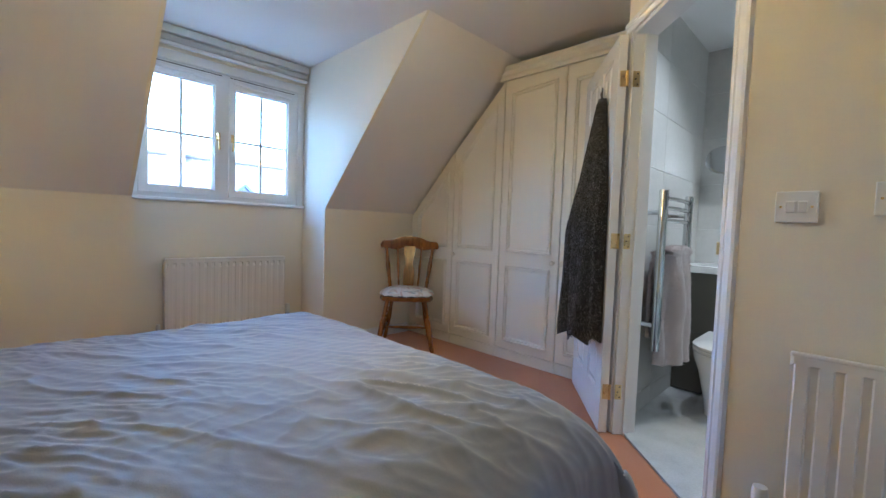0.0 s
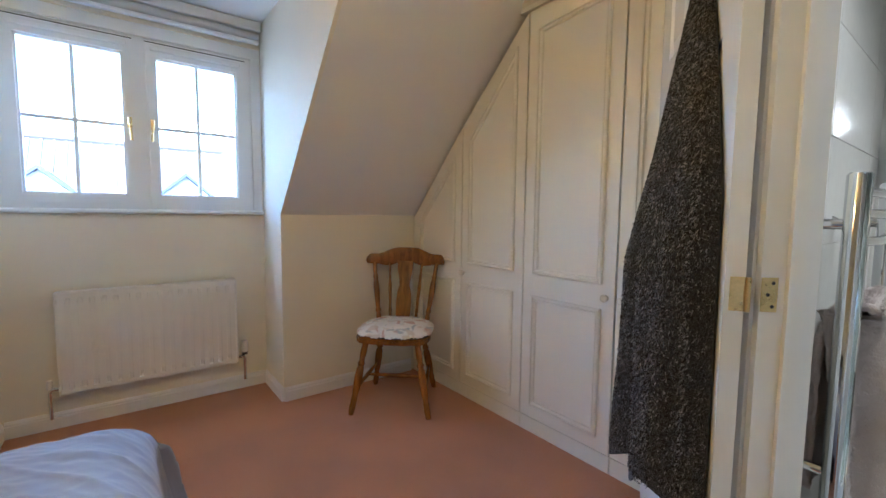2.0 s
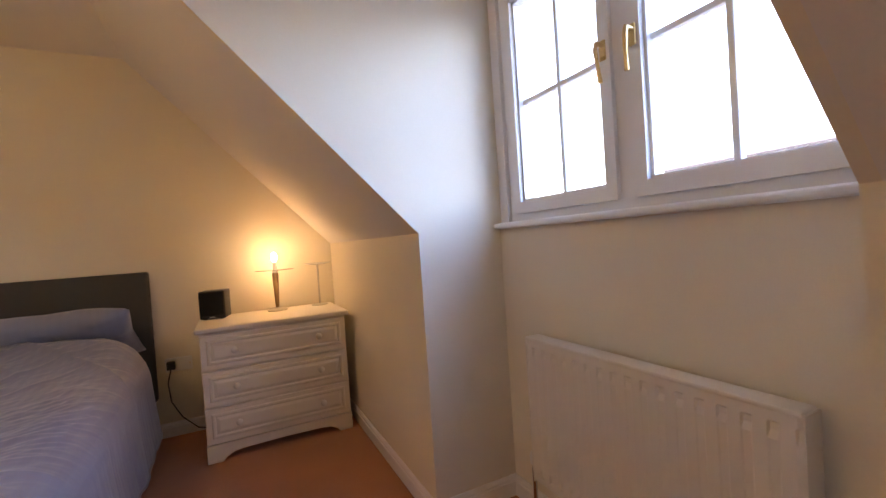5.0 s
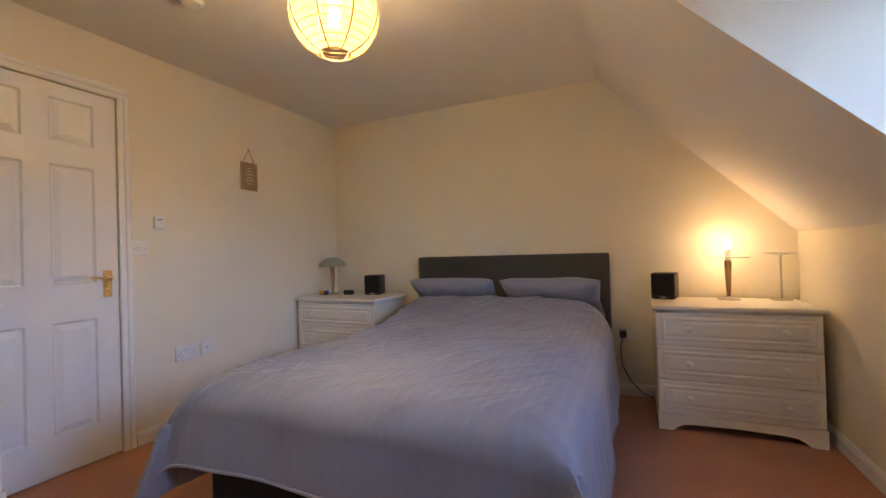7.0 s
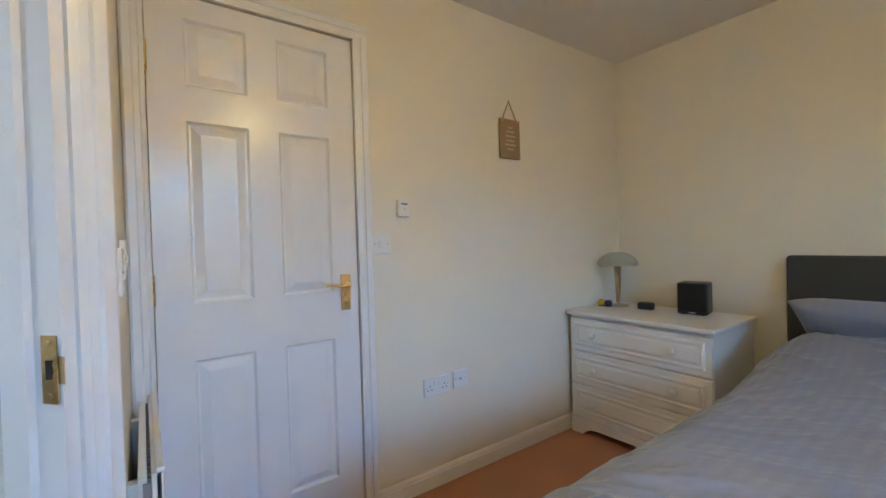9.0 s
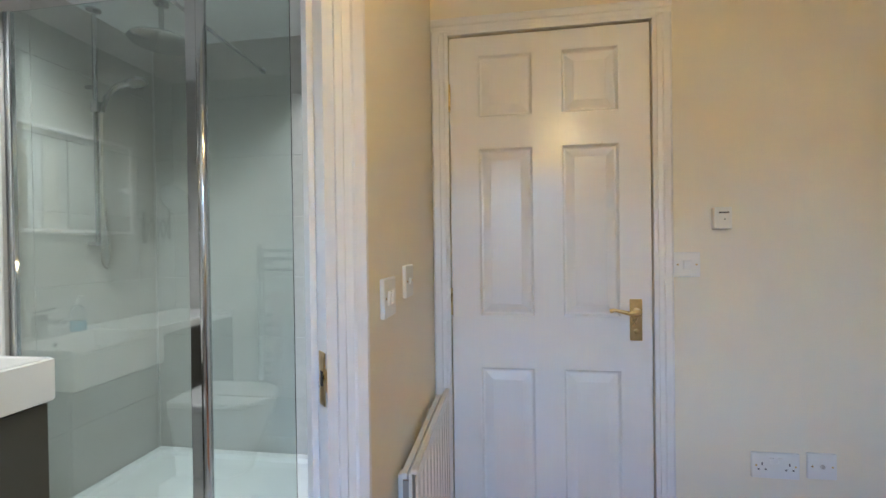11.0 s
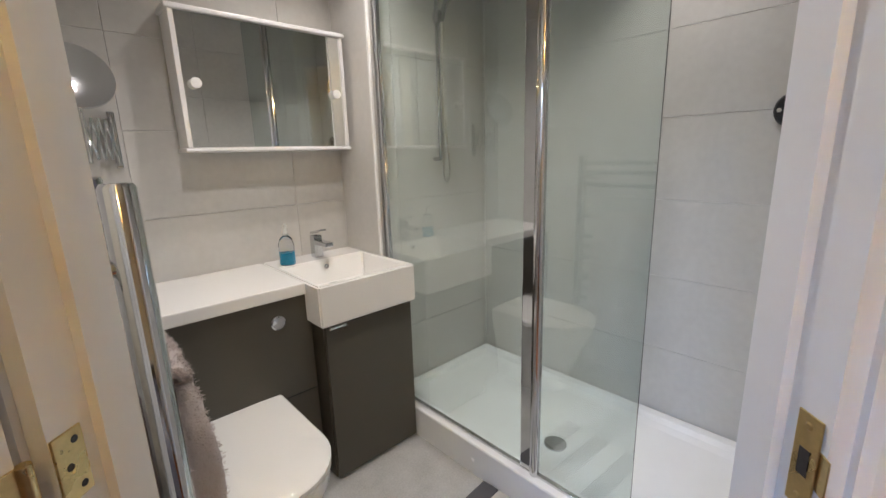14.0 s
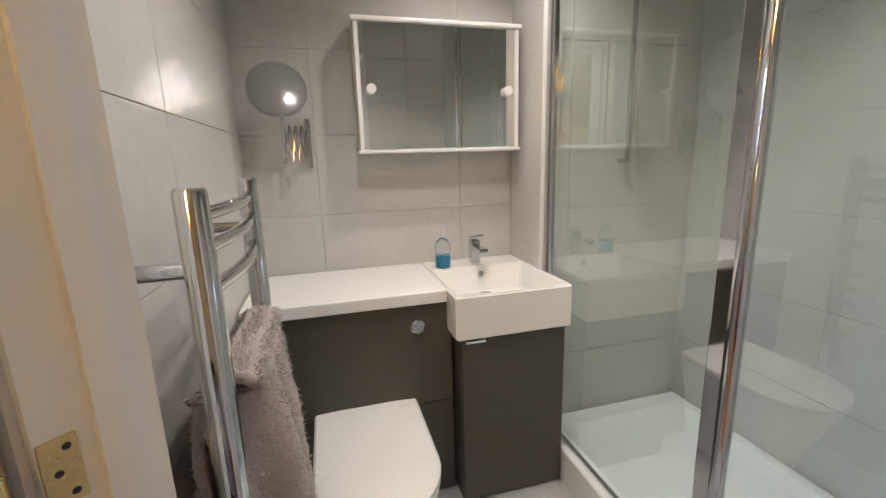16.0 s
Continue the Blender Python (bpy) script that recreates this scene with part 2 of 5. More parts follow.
structure("wall_cheek_south", prism(cheek, DY0 - 0.02, DY0, "y"), WALL, "pale side wall of the dormer")
structure("wall_cheek_north", prism(cheek, DY1, DY1 + 0.02, "y"), WALL, "pale side wall of the dormer")
W0, W1, WZ0, WZ1 = DY0 + 0.02, DY1 - 0.02, 1.165, 2.19
bm = box(WX - 0.13, WX, DY0, DY1, 0, 1.155)
box(WX - 0.13, WX, DY0, DY1, WZ1, CH + 0.1, bm=bm)
structure("wall_window", bm, WALL, "cream wall below the dormer window")
pts = [(SX, -0.9), (0.70, -0.9), (0.70, 1.93), (-0.10, 1.93), (-0.73, 2.56), (-0.80, 3.03), (-0.80, 3.66), (SX, 3.66), (SX, DY1 + 0.01), (WX - 0.1, DY1 + 0.01), (WX - 0.1, DY0 - 0.01), (SX, DY0 - 0.01)]
structure("ceiling", prism(pts, CH, CH + 0.06), CEIL, "flat white painted ceiling")
# unseen deck, added only to keep sun and sky out of the rooms
structure("roof_cover", box(-3.5, 1.3, -1.0, 4.0, 2.46, 2.5), CEIL, "unseen deck added above the ceilings to keep sky light out")
# unseen slab, added so no daylight leaks round the closed landing door
structure("wall_landing", box(0.78, 0.84, 0.8, 1.98, 0, 2.45), WALL, "unseen backing slab added behind the landing door against stray light")


def skirting(name, a, b, h=0.085, d=0.016):
    """Skirting board with a moulded top along the floor from a to b; the wall is on its left."""
    va, vb = Vector((*a, 0)), Vector((*b, 0))
    L = (vb - va).length
    prof = [(0, 0), (-d, 0), (-d, h * 0.72), (-d * 0.75, h * 0.76), (-d * 0.75, h * 0.86), (-d * 0.3, h), (0, h)]
    dx = (vb - va).normalized()
    m = Matrix.Translation(va) @ Matrix(((dx.x, -dx.y, 0, 0), (dx.y, dx.x, 0, 0), (0, 0, 1, 0), (0, 0, 0, 1)))
    structure(name, prism(prof, 0, L, "x", m=m), GLOSS, "white gloss skirting board with a moulded top")


for a, b in (((WX, DY0 + 0.016), (WX, DY1 - 0.016)), ((WX, DY1), (KX, DY1)), ((KX, DY1 + 0.001), (KX, 3.0)), ((KX, DY0), (WX, DY0)),
             ((KX, -0.83), (KX, DY0 - 0.001)), ((0.632, -0.83), (KX, -0.83)), ((0.632, 1.035), (0.632, -0.814)), ((-0.13, 1.88), (0.615, 1.88))):
    skirting("baseboard", a, b)
skirting("baseboard", (-0.80, 2.655), (-0.773, 2.513), 0.1)


def casing(name, m, w, h, label, cw=0.062):
    """Moulded architrave round an opening w wide and h high; local x across, -y towards the room, z up."""
    prof = [(0, 0), (0, -0.012), (0.012, -0.016), (0.016, -0.012), (0.030, -0.014), (0.034, -0.019), (cw - 0.008, -0.020), (cw, -0.014), (cw, 0)]
    e = thing(name, label, "door frame", m, kind="structure")
    part("side_casing", prism([(-x, y) for x, y in prof], 0, h + 0.012, m=None), GLOSS, e)
    part("side_casing", prism([(w + x, y) for x, y in prof], 0, h + 0.012), GLOSS, e)
    k = prism([(y, h + x) for x, y in prof], -cw, w + cw, "x")
    part("head_casing", k, GLOSS, e)
    return e


casing("trim_landing_door", Matrix(((0, 1, 0, 0.632), (-1, 0, 0, 1.815), (0, 0, 1, 0), (0, 0, 0, 1))), 0.715, 2.008, "white moulded door casing round the landing door")
casing("trim_bathroom_door", DIAG @ pose(O0, 0, 0), O1 - O0, OH, "white moulded door casing round the bathroom doorway")
# linings of the bathroom doorway, with the stop bead
bm = box(O0 - 0.001, O0 + 0.02, -0.004, 0.109, 0, OH, m=DIAG)
box(O0 + 0.02, O0 + 0.032, 0.045, 0.075, 0, OH - 0.02, bm=bm, m=DIAG)
box(O1 - 0.02, O1 + 0.001, -0.004, 0.109, 0, OH, bm=bm, m=DIAG)
box(O1 - 0.032, O1 - 0.02, 0.045, 0.075, 0, OH - 0.02, bm=bm, m=DIAG)
box(O0, O1, -0.004, 0.109, OH - 0.02, OH + 0.001, bm=bm, m=DIAG)
structure("trim_bathroom_lining", bm, GLOSS, "white painted door lining with stop bead")
casing("trim_bathroom_door_inside", DIAG @ pose(O1, 0.105, 0, 0, 0, 180), O1 - O0, OH, "white moulded door casing inside the bathroom", 0.05)

# ---- doors ----


def six_panel_door(name, label, m, w, h, mid=1.02, half=0.05):
    """Moulded six-panel leaf, hinged at x=0, spanning +x; the room side is -y."""
    e = thing(name, label, "door", m, kind="structure")
    part("leaf", box(0, w, 0.0115, 0.0285, 0.008, h), DOORP, e)
    st, mull = 0.105 * w / 0.72, 0.10 * w / 0.72
    pw = (w - 2 * st - mull) / 2
    rows = [(0.20, 0.772), (0.958, 1.578), (1.69, 1.92)]
    cols = [st, st + pw + mull]
    sc = h / 1.99
    rows = [(a * sc, b * sc) for a, b in rows]
    for side, sg in ((0.006, -1), (0.034, 1)):
        y0, y1 = sorted((side - sg * 0.0065, side + sg * 0.006))
        for a, b in ((0, st), (w - st, w), (st + pw, st + pw + mull)):
            part("stile", box(a, b, y0, y1, 0.008, h), DOORP, e)
        zs = [0.008] + [z for r in rows for z in r] + [h]
        for a, b in zip(zs[::2], zs[1::2]):
            for c in cols:
                part("rail", box(c, c + pw, y0, y1, a, b), DOORP, e)
        for z0, z1 in rows:
            for c in cols:
                bm = bmesh.new()
                # moulding round the recess, then the raised field
                lv = [(0, sg * 0.0065), (0.003, sg * 0.0065), (0.011, -sg * 0.0045), (0.017, -sg * 0.0050), (0.046, sg * 0.0055)]
                rings = [[bm.verts.new((x, side + dy, z)) for x, z in ((c + o, z0 + o), (c + pw - o, z0 + o), (c + pw - o, z1 - o), (c + o, z1 - o))] for o, dy in lv]
                for p, q in zip(rings, rings[1:]):
                    for i in range(4):
                        bm.faces.new((p[i], p[(i + 1) % 4], q[(i + 1) % 4], q[i]))
                bm.faces.new(rings[-1])
                part("panel", bm, DOORP, e)
    for side, sg in ((0.0, -1), (0.040, 1)):
        k = w - 0.055
        pl = part("handle_plate", box(k - 0.021, k + 0.021, side, side + sg * 0.006, 0.885, 1.032, 0.002), BRASS, e, "brass lever handle plate")
        part("lever", tube([(k, side, 0.992), (k, side + sg * 0.045, 0.992), (k - 0.012, side + sg * 0.052, 0.992), (k - 0.035, side + sg * 0.05, 0.988), (k - 0.07, side + sg * 0.048, 0.996), (k - 0.084, side + sg * 0.048, 0.999), (k - 0.096, side + sg * 0.044, 0.994)],
                           [0.010, 0.009, 0.009, 0.0075, 0.006, 0.006, 0.008], 12), BRASS, pl, "scrolled brass lever", True)
        part("lock_turn", lathe([(0, 0), (0.009, 0), (0.009, 0.006), (0.004, 0.009), (0, 0.009)], 14, pose(k, side + sg * 0.006, 0.918, 90 if sg < 0 else -90)), BRASS, pl, "", True)
    for z in (0.22, mid, 1.78):
        hg = part("hinge", tube([(-0.003, -0.004, z - half), (-0.003, -0.004, z + half)], 0.0065, 10), BRASS, e, "brass butt hinge", True)
        part("hinge_leaf", box(-0.0025, 0.0, 0.002, 0.030, z - half, z + half), BRASS, hg)
    return e


six_panel_door("door_landing", "closed white six-panel door with brass lever handle", Matrix(((0, 1, 0, 0.637), (-1, 0, 0, 1.8115), (0, 0, 1, 0), (0, 0, 0, 1))), 0.708, 2.003)
SWING = 187
door_b = six_panel_door("door_bathroom", "white six-panel bathroom door standing wide open", DIAG @ pose(O0 + 0.022, -0.036, 0, 0, 0, -SWING), O1 - O0 - 0.048, 1.99, 0.985, 0.038)

INV = door_b.matrix_world.inverted() @ DIAG
for z in (0.22, 0.985, 1.78):
    hp = part("fixed_hinge_plate", box(O0 + 0.0195, O0 + 0.0225, -0.003, 0.030, z - 0.038, z + 0.038, 0.001, m=INV), BRASS, door_b, "brass hinge plate on the lining")
    for dz, dy in ((-0.026, 0.020), (0.0, 0.010), (0.026, 0.020)):
        part("screw", lathe([(0, 0), (0.0042, 0), (0.0036, 0.0008), (0, 0.0004)], 10, INV @ pose(O0 + 0.0225, dy, z + dz, 0, 90, 0)), DARKP, hp)

# ---- dormer window ----
PX = -3.43
win = thing("window_1", "white casement window with two glazed lights and brass handles", "window", pose(PX, 0, 0), kind="structure")
bm = box(-0.03, 0.045, DY0 + 0.001, 0.908, WZ0, WZ1)
box(-0.03, 0.045, 1.984, DY1 - 0.001, WZ0, WZ1, bm=bm)
box(-0.03, 0.045, 0.908, 1.984, 2.092, WZ1 + 0.03, bm=bm)
box(-0.03, 0.045, 0.908, 1.984, WZ0 - 0.01, 1.202, bm=bm)
box(-0.03, 0.045, 1.408, 1.486, 1.202, 2.092, bm=bm)
# outer step of the frame
box(0.045, 0.062, DY0 + 0.001, 0.862, WZ0, WZ1, bm=bm)
box(0.045, 0.062, 2.030, DY1 - 0.001, WZ0, WZ1, bm=bm)
box(0.045, 0.062, 0.862, 2.030, 2.125, WZ1 + 0.03, bm=bm)
part("window_frame", bm, UPVC, win)
for g0, g1, hs in ((0.948, 1.374, 1), (1.520, 1.944, -1)):
    z0, z1 = 1.240, 2.026
    c0, c1 = g0 - 0.048, g1 + 0.042
    if hs < 0:
        c0, c1 = g0 - 0.042, g1 + 0.048
    bm = bmesh.new()
    for a, b, c, d in ((c0, g0, z0 - 0.045, z1 + 0.075), (g1, c1, z0 - 0.045, z1 + 0.075), (g0, g1, z0 - 0.045, z0), (g0, g1, z1, z1 + 0.075)):
        box(-0.012, 0.060, a, b, c, d, bm=bm)
    # sloped glazing bead
    for a, b, c, d in ((g0, g0 + 0.01, z0, z1), (g1 - 0.01, g1, z0, z1), (g0, g1, z0, z0 + 0.01), (g0, g1, z1 - 0.01, z1)):
        box(0.012, 0.044, a, b, c, d, bm=bm)
    sash = part("casement", bm, UPVC, win)
    part("trickle_vent", box(0.060, 0.078, g0 - 0.02, g1 + 0.02, z1 + 0.030, z1 + 0.056, 0.004), UPVC, sash)
    part("seal", box(0.0585, 0.0605, c0 - 0.003, c1 + 0.003, z1 + 0.074, z1 + 0.0785), DARKP, sash)
    my = (g0 + g1) / 2
    bm = box(0.002, 0.026, my - 0.009, my + 0.009, z0, z1, 0.003)
    part("glazing_bar", bm, UPVC, sash)
    part("glazing_bar", box(0.0025, 0.0255, g0, g1, 1.624, 1.642, 0.003), UPVC, sash)
    pane = part("pane", box(0.010, 0.014, g0 - 0.004, g1 + 0.004, z0 - 0.004, z1 + 0.004), WINGLASS, sash)
    pane.visible_shadow = False
    hy = g1 + 0.02 if hs > 0 else g0 - 0.02
    hd = part("handle", box(0.060, 0.068, hy - 0.011, hy + 0.011, 1.615, 1.675, 0.003), BRASS, sash, "brass window catch")
    part("lever", tube([(0.068, hy, 1.66), (0.088, hy, 1.662), (0.094, hy, 1.645), (0.092, hy + 0.003 * hs, 1.60), (0.086, hy + 0.006 * hs, 1.545)], [0.008, 0.008, 0.0075, 0.006, 0.007], 10), BRASS, hd, "", True)
bm = box(-0.02, WX + 0.035 - PX, DY0 + 0.002, DY1 - 0.002, 1.140, 1.164, 0.009, 3)
part("window_sill", bm, UPVC, win, "white sill board with rounded nosing")

blind = thing("roller_blind", "pale grey blind rolled up under the dormer ceiling", "blind", pose(-3.30, 1.446, 2.215))
part("cassette", box(-0.055, 0.035, -0.628, 0.628, 0.055, 0.113, 0.008, 3), mat("pale_blind_rail", (0.60, 0.61, 0.62), 0.5, var=0.03), blind)
bm = lathe([(0, 0), (0.026, 0), (0.026, 1.236), (0, 1.236)], 20, pose(0.0, -0.618, 0.03, -90))
part("fabric_roll", bm, mat("grey_blind_fabric", (0.50, 0.51, 0.52), 0.8, var=0.06, bump=0.3, bscale=300), blind, "", True)
part("bottom_bar", box(-0.012, 0.022, -0.618, 0.618, -0.018, 0.002, 0.005), UPVC, blind)

# ---- radiators ----
# darker grey: shade between fins and in the alarm vent put into the colour
RSLOT = mat("shadowed_steel", (0.30, 0.28, 0.26), 0.6, var=0.05)


def radiator(label, m, w, h, bars, flip=False, depth=0.085):
    """Pressed-steel panel radiator; local x across, back at y=0, front towards -y, bottom at z=0."""
    e = thing("radiator", label, "radiator", m)
    bm = bmesh.new()
    n, y0, dep = bars, -depth, 0.007 if flip else 0.004
    p = w / n
    prof = []
    for i in range(n):
        a = i * p
        prof += [(a + 0.16 * p, y0 + dep), (a + 0.24 * p, y0), (a + 0.76 * p, y0), (a + 0.84 * p, y0 + dep)]
    zs = [0.012, 0.032, 0.038, 0.052, 0.07, h - 0.07, h - 0.052, h - 0.038, h - 0.032, h - 0.010]
    press = [0, 0, 1.6, 1.6, 0.3, 0.3, 1.6, 1.6, 0, 0] if not flip else [0, 0, 0.8, 0.8, 0.8, 0.8, 0.8, 0.8, 0, 0]
    rows = []
    for k, z in enumerate(zs):
        lift = press[k]
        rows.append([bm.verts.new((0.0, y0 + 0.004, z))] + [bm.verts.new((x, y0 + (y - y0) * lift, z)) for x, y in prof] + [bm.verts.new((w, y0 + 0.004, z))])
    for a, b in zip(rows, rows[1:]):
        for i in range(len(a) - 1):
            bm.faces.new((a[i], a[i + 1], b[i + 1], b[i]))
    part("front_panel", bm, RADW, e)
    part("back_panel", box(0.002, w - 0.002, y0 + 0.012, y0 + 0.020, 0.005, h - 0.01), RADW, e)
    part("rear_convector", box(0.02, w - 0.02, -0.55 * depth, -0.31 * depth, 0.01, h - 0.02), RADW, e)
    if flip:
        part("top_edge", box(0, w, y0 - 0.002, y0 + 0.014, h - 0.012, h, 0.004), RADW, e)
        q = 0.02
        for i in range(int(w / q)):
            part("convector_fin", box((i + 0.35) * q, (i + 0.65) * q, y0 + 0.021, -0.56 * depth + 0.008, 0.03, h - 0.03), RSLOT, e)
    else:
        part("top_grille", box(0, w, y0 - 0.002, -0.26 * depth, h - 0.012, h, 0.004), RADW, e)
        for x in (-0.004, w):
            part("side_panel", box(x, x + 0.004, y0 + 0.002, -0.24 * depth, 0.0, h - 0.006), RADW, e)
    for x in (0.14 * w, 0.86 * w):
        part("wall_bracket", box(x - 0.012, x + 0.012, -0.36 * depth, 0.0, 0.05, h - 0.05), RADW, e)
    lx, ls, vx, vs_ = (w, 1, 0.0, -1) if flip else (0.0, -1, w, 1)
    part("valve_tail", tube([(lx + 0.004 * ls, -0.6 * depth, 0.035), (lx + 0.035 * ls, -0.6 * depth, 0.035), (lx + 0.04 * ls, -0.6 * depth, 0.02), (lx + 0.04 * ls, -0.6 * depth, -0.12)], 0.0085, 10), CHROME, e, "", True)
    part("lockshield_cap", lathe([(0.013, 0), (0.014, 0.03), (0.010, 0.045), (0, 0.046)], 14, pose(lx + 0.04 * ls, -0.6 * depth, 0.04)), PLASTIC, e, "white lockshield cap", True)
    part("valve_body", tube([(vx + 0.004 * vs_, -0.6 * depth, 0.035), (vx + 0.042 * vs_, -0.6 * depth, 0.035), (vx + 0.046 * vs_, -0.6 * depth, 0.02), (vx + 0.046 * vs_, -0.6 * depth, -0.12)], 0.010, 10), CHROME, e, "", True)
    v = part("thermostat_head", lathe([(0.016, 0), (0.020, 0.012), (0.021, 0.055), (0.018, 0.074), (0, 0.076)], 18, pose(vx + 0.046 * vs_, -0.6 * depth, 0.062)), PLASTIC, e, "white thermostatic valve head", True)
    part("collar", lathe([(0.017, 0), (0.017, 0.014)], 18, pose(vx + 0.046 * vs_, -0.6 * depth, 0.047)), DARKP, v, "", True)
    return e


radiator("white panel radiator under the dormer window", pose(WX, 1.045, 0.19, 0, 0, 90), 0.845, 0.545, 17)
radiator("white panel radiator on the short wall by the bathroom door", pose(0.005, 1.88, 0.165), 0.56, 0.552, 11, True, 0.062)

# ---- fitted wardrobe ----
FY = 3.022
KNOB = mat("cream_ceramic_knob", (0.80, 0.74, 0.60), 0.15, var=0.02, bump=0)


def slope_z(x):
    return KZ + (x - KX) * (CH - KZ) / (SX - KX)


def wardrobe_unit(x0, x1, knob, label):
    """One wardrobe bay with its door; tops follow the roof slope."""
    e = thing("wardrobe_unit", label, "wardrobe", pose(x0, FY, 0), "fitted wardrobe doors")
    w = x1 - x0
    top = [min(2.175, slope_z(x0) - 0.02), min(2.175, slope_z(x1) - 0.02)]
    poly = [(0.002, 0.085), (w - 0.002, 0.085), (w - 0.002, top[1]), (0.002, top[0])]
    part("door", prism(poly, 0, 0.02, "y"), WARD, e)
    body = [(0.004, 0.085), (w - 0.004, 0.085), (w - 0.004, top[1] - 0.01), (0.004, top[0] - 0.01)]
    part("carcass", prism(body, 0.07, 0.55, "y"), WARD, e)
    part("plinth", box(0, w, 0.004, 0.03, 0, 0.078), WARD, e)
    ins = 0.065

    def moulding(p):
        bm = bmesh.new()
        c = Vector((sum(q[0] for q in p) / len(p), sum(q[1] for q in p) / len(p)))
        k = len(p)
        lv = [(0, 0.0), (0.0, -0.010), (0.004, -0.016), (0.010, -0.017), (0.013, -0.008), (0.017, -0.006), (0.021, -0.011), (0.026, -0.010), (0.030, 0.0)]
        rings = []
        for o, dy in lv:
            ring = []
            for i in range(k):
                a, b, d = Vector(p[i - 1]), Vector(p[i]), Vector(p[(i + 1) % k])
                n1, n2 = (b - a).normalized(), (d - b).normalized()
                n1, n2 = Vector((-n1.y, n1.x)), Vector((-n2.y, n2.x))
                s = (n1 + n2) / (1 + n1.dot(n2))
                q = b + s * o
                ring.append(bm.verts.new((q.x, dy, q.y)))
            rings.append(ring)
        for a, b in zip(rings, rings[1:]):
            for i in range(k):
                bm.faces.new((a[i], a[(i + 1) % k], b[(i + 1) % k], b[i]))
        part("moulding", bm, WARD, e)
    if x1 <= -2.35:
        moulding([(0.10, 0.15), (w - 0.06, 0.15), (w - 0.06, 0.74), (0.10, 0.74)])
        z1 = slope_z(x0 + w - 0.06) - 0.13
        z0 = slope_z(x0 + 0.10) - 0.13
        moulding([(0.10, 0.85), (w - 0.06, 0.85), (w - 0.06, z1), (0.10, z0)])
    else:
        moulding([(ins, 0.15), (w - ins, 0.15), (w - ins, 0.74), (ins, 0.74)])
        za, zb = min(top[0] - 0.10, slope_z(x0 + ins) - 0.14), min(top[1] - 0.07, slope_z(x1 - ins) - 0.14)
        moulding([(ins, 0.85), (w - ins, 0.85), (w - ins, zb), (ins, za)])
    if knob is not None:
        part("knob", lathe([(0.008, 0), (0.007, 0.012), (0.016, 0.020), (0.018, 0.028), (0.012, 0.035), (0, 0.037)], 18, pose(knob - x0, 0.0, 0.795, 90)), KNOB, e, "round cream door knob", True)
    return e


wardrobe_unit(KX + 0.004, -2.432, None, "cream wardrobe filler panel cut to the roof slope")
wardrobe_unit(-2.427, -1.918, -2.40, "cream panelled wardrobe door with sloping top and round knob")
wardrobe_unit(-1.913, -1.388, -1.425, "tall cream panelled wardrobe door with round knob")
wardrobe_unit(-1.383, -0.872, -1.345, "tall cream panelled wardrobe door with round knob")
cor = [(0, 0), (-0.012, 0.0), (-0.016, 0.018), (-0.030, 0.030), (-0.034, 0.060), (-0.052, 0.078), (-0.054, 0.092), (0.02, 0.092), (0.02, 0)]
structure("trim_wardrobe_cornice", prism([(FY + y, 2.180 + z) for y, z in cor], -2.005, -0.86, "x"), WARD, "cream moulded cornice above the wardrobe doors")

# ---- bed ----
SHEET = mat("lilac_grey_satin_stripe_cotton", (0.222, 0.236, 0.300), 0.62, var=0.05, scale=4, bump=0.25, bscale=350, sheen=0.3)
sn, sl = SHEET.node_tree.nodes, SHEET.node_tree.links
wv = sn.new("ShaderNodeTexWave")
wv.inputs["Scale"].default_value, wv.bands_direction = 8.0, "X"
wr = sn.new("ShaderNodeMapRange")
wr.inputs[1].default_value, wr.inputs[2].default_value, wr.inputs[3].default_value, wr.inputs[4].default_value = 0.42, 0.58, 0.57, 0.72
sl.new(next(k for k in sn if k.bl_idname == "ShaderNodeTexCoord").outputs["Object"], wv.inputs[0])
sl.new(wv.outputs[1], wr.inputs[0])
sl.new(wr.outputs[0], sn["Principled BSDF"].inputs["Roughness"])
BX, BW, BY0, BY1 = -1.09, 0.75, -0.745, 1.335   # centre, half width, head and foot
BT = 0.60
bed = thing("bed", "double divan bed with charcoal headboard and dark base", "bed", pose(BX, 0, 0))
part("divan_base", box(-BW + 0.02, BW - 0.02, BY0 + 0.02, BY1 - 0.04, 0.03, 0.33, 0.02), mat("black_divan_fabric", (0.012, 0.012, 0.015), 0.9, var=0.2, bump=0.3, bscale=400), bed, "black fabric divan base")
part("mattress", box(-BW, BW, BY0, BY1 - 0.02, 0.33, 0.54, 0.05, 4), mat("white_mattress_ticking", (0.7, 0.69, 0.66), 0.9), bed, "", True)
part("headboard", box(-0.78, 0.78, BY0 - 0.07, BY0 - 0.004, 0.25, 1.04, 0.015, 3), HEADB, bed, "charcoal upholstered headboard", True)
for sx in (-0.65, 0.65):
    for y in (BY0 + 0.15, BY1 - 0.2):
        part("foot", lathe([(0.025, 0), (0.025, 0.03)], 12, pose(sx, y, 0)), DARKP, bed)


def drape(a, half, r):
    """Arc length a over a rounded edge: place across and drop."""
    s = 1 if a >= 0 else -1
    a = abs(a)
    flat = half - r
    if a <= flat:
        return s * a, 0.0
    q = r * math.pi / 2
    if a <= flat + q:
        t = (a - flat) / r
        return s * (flat + r * math.sin(t)), r * (1 - math.cos(t))
    return s * (half + 0.10 * (a - flat - q)), r + (a - flat - q)


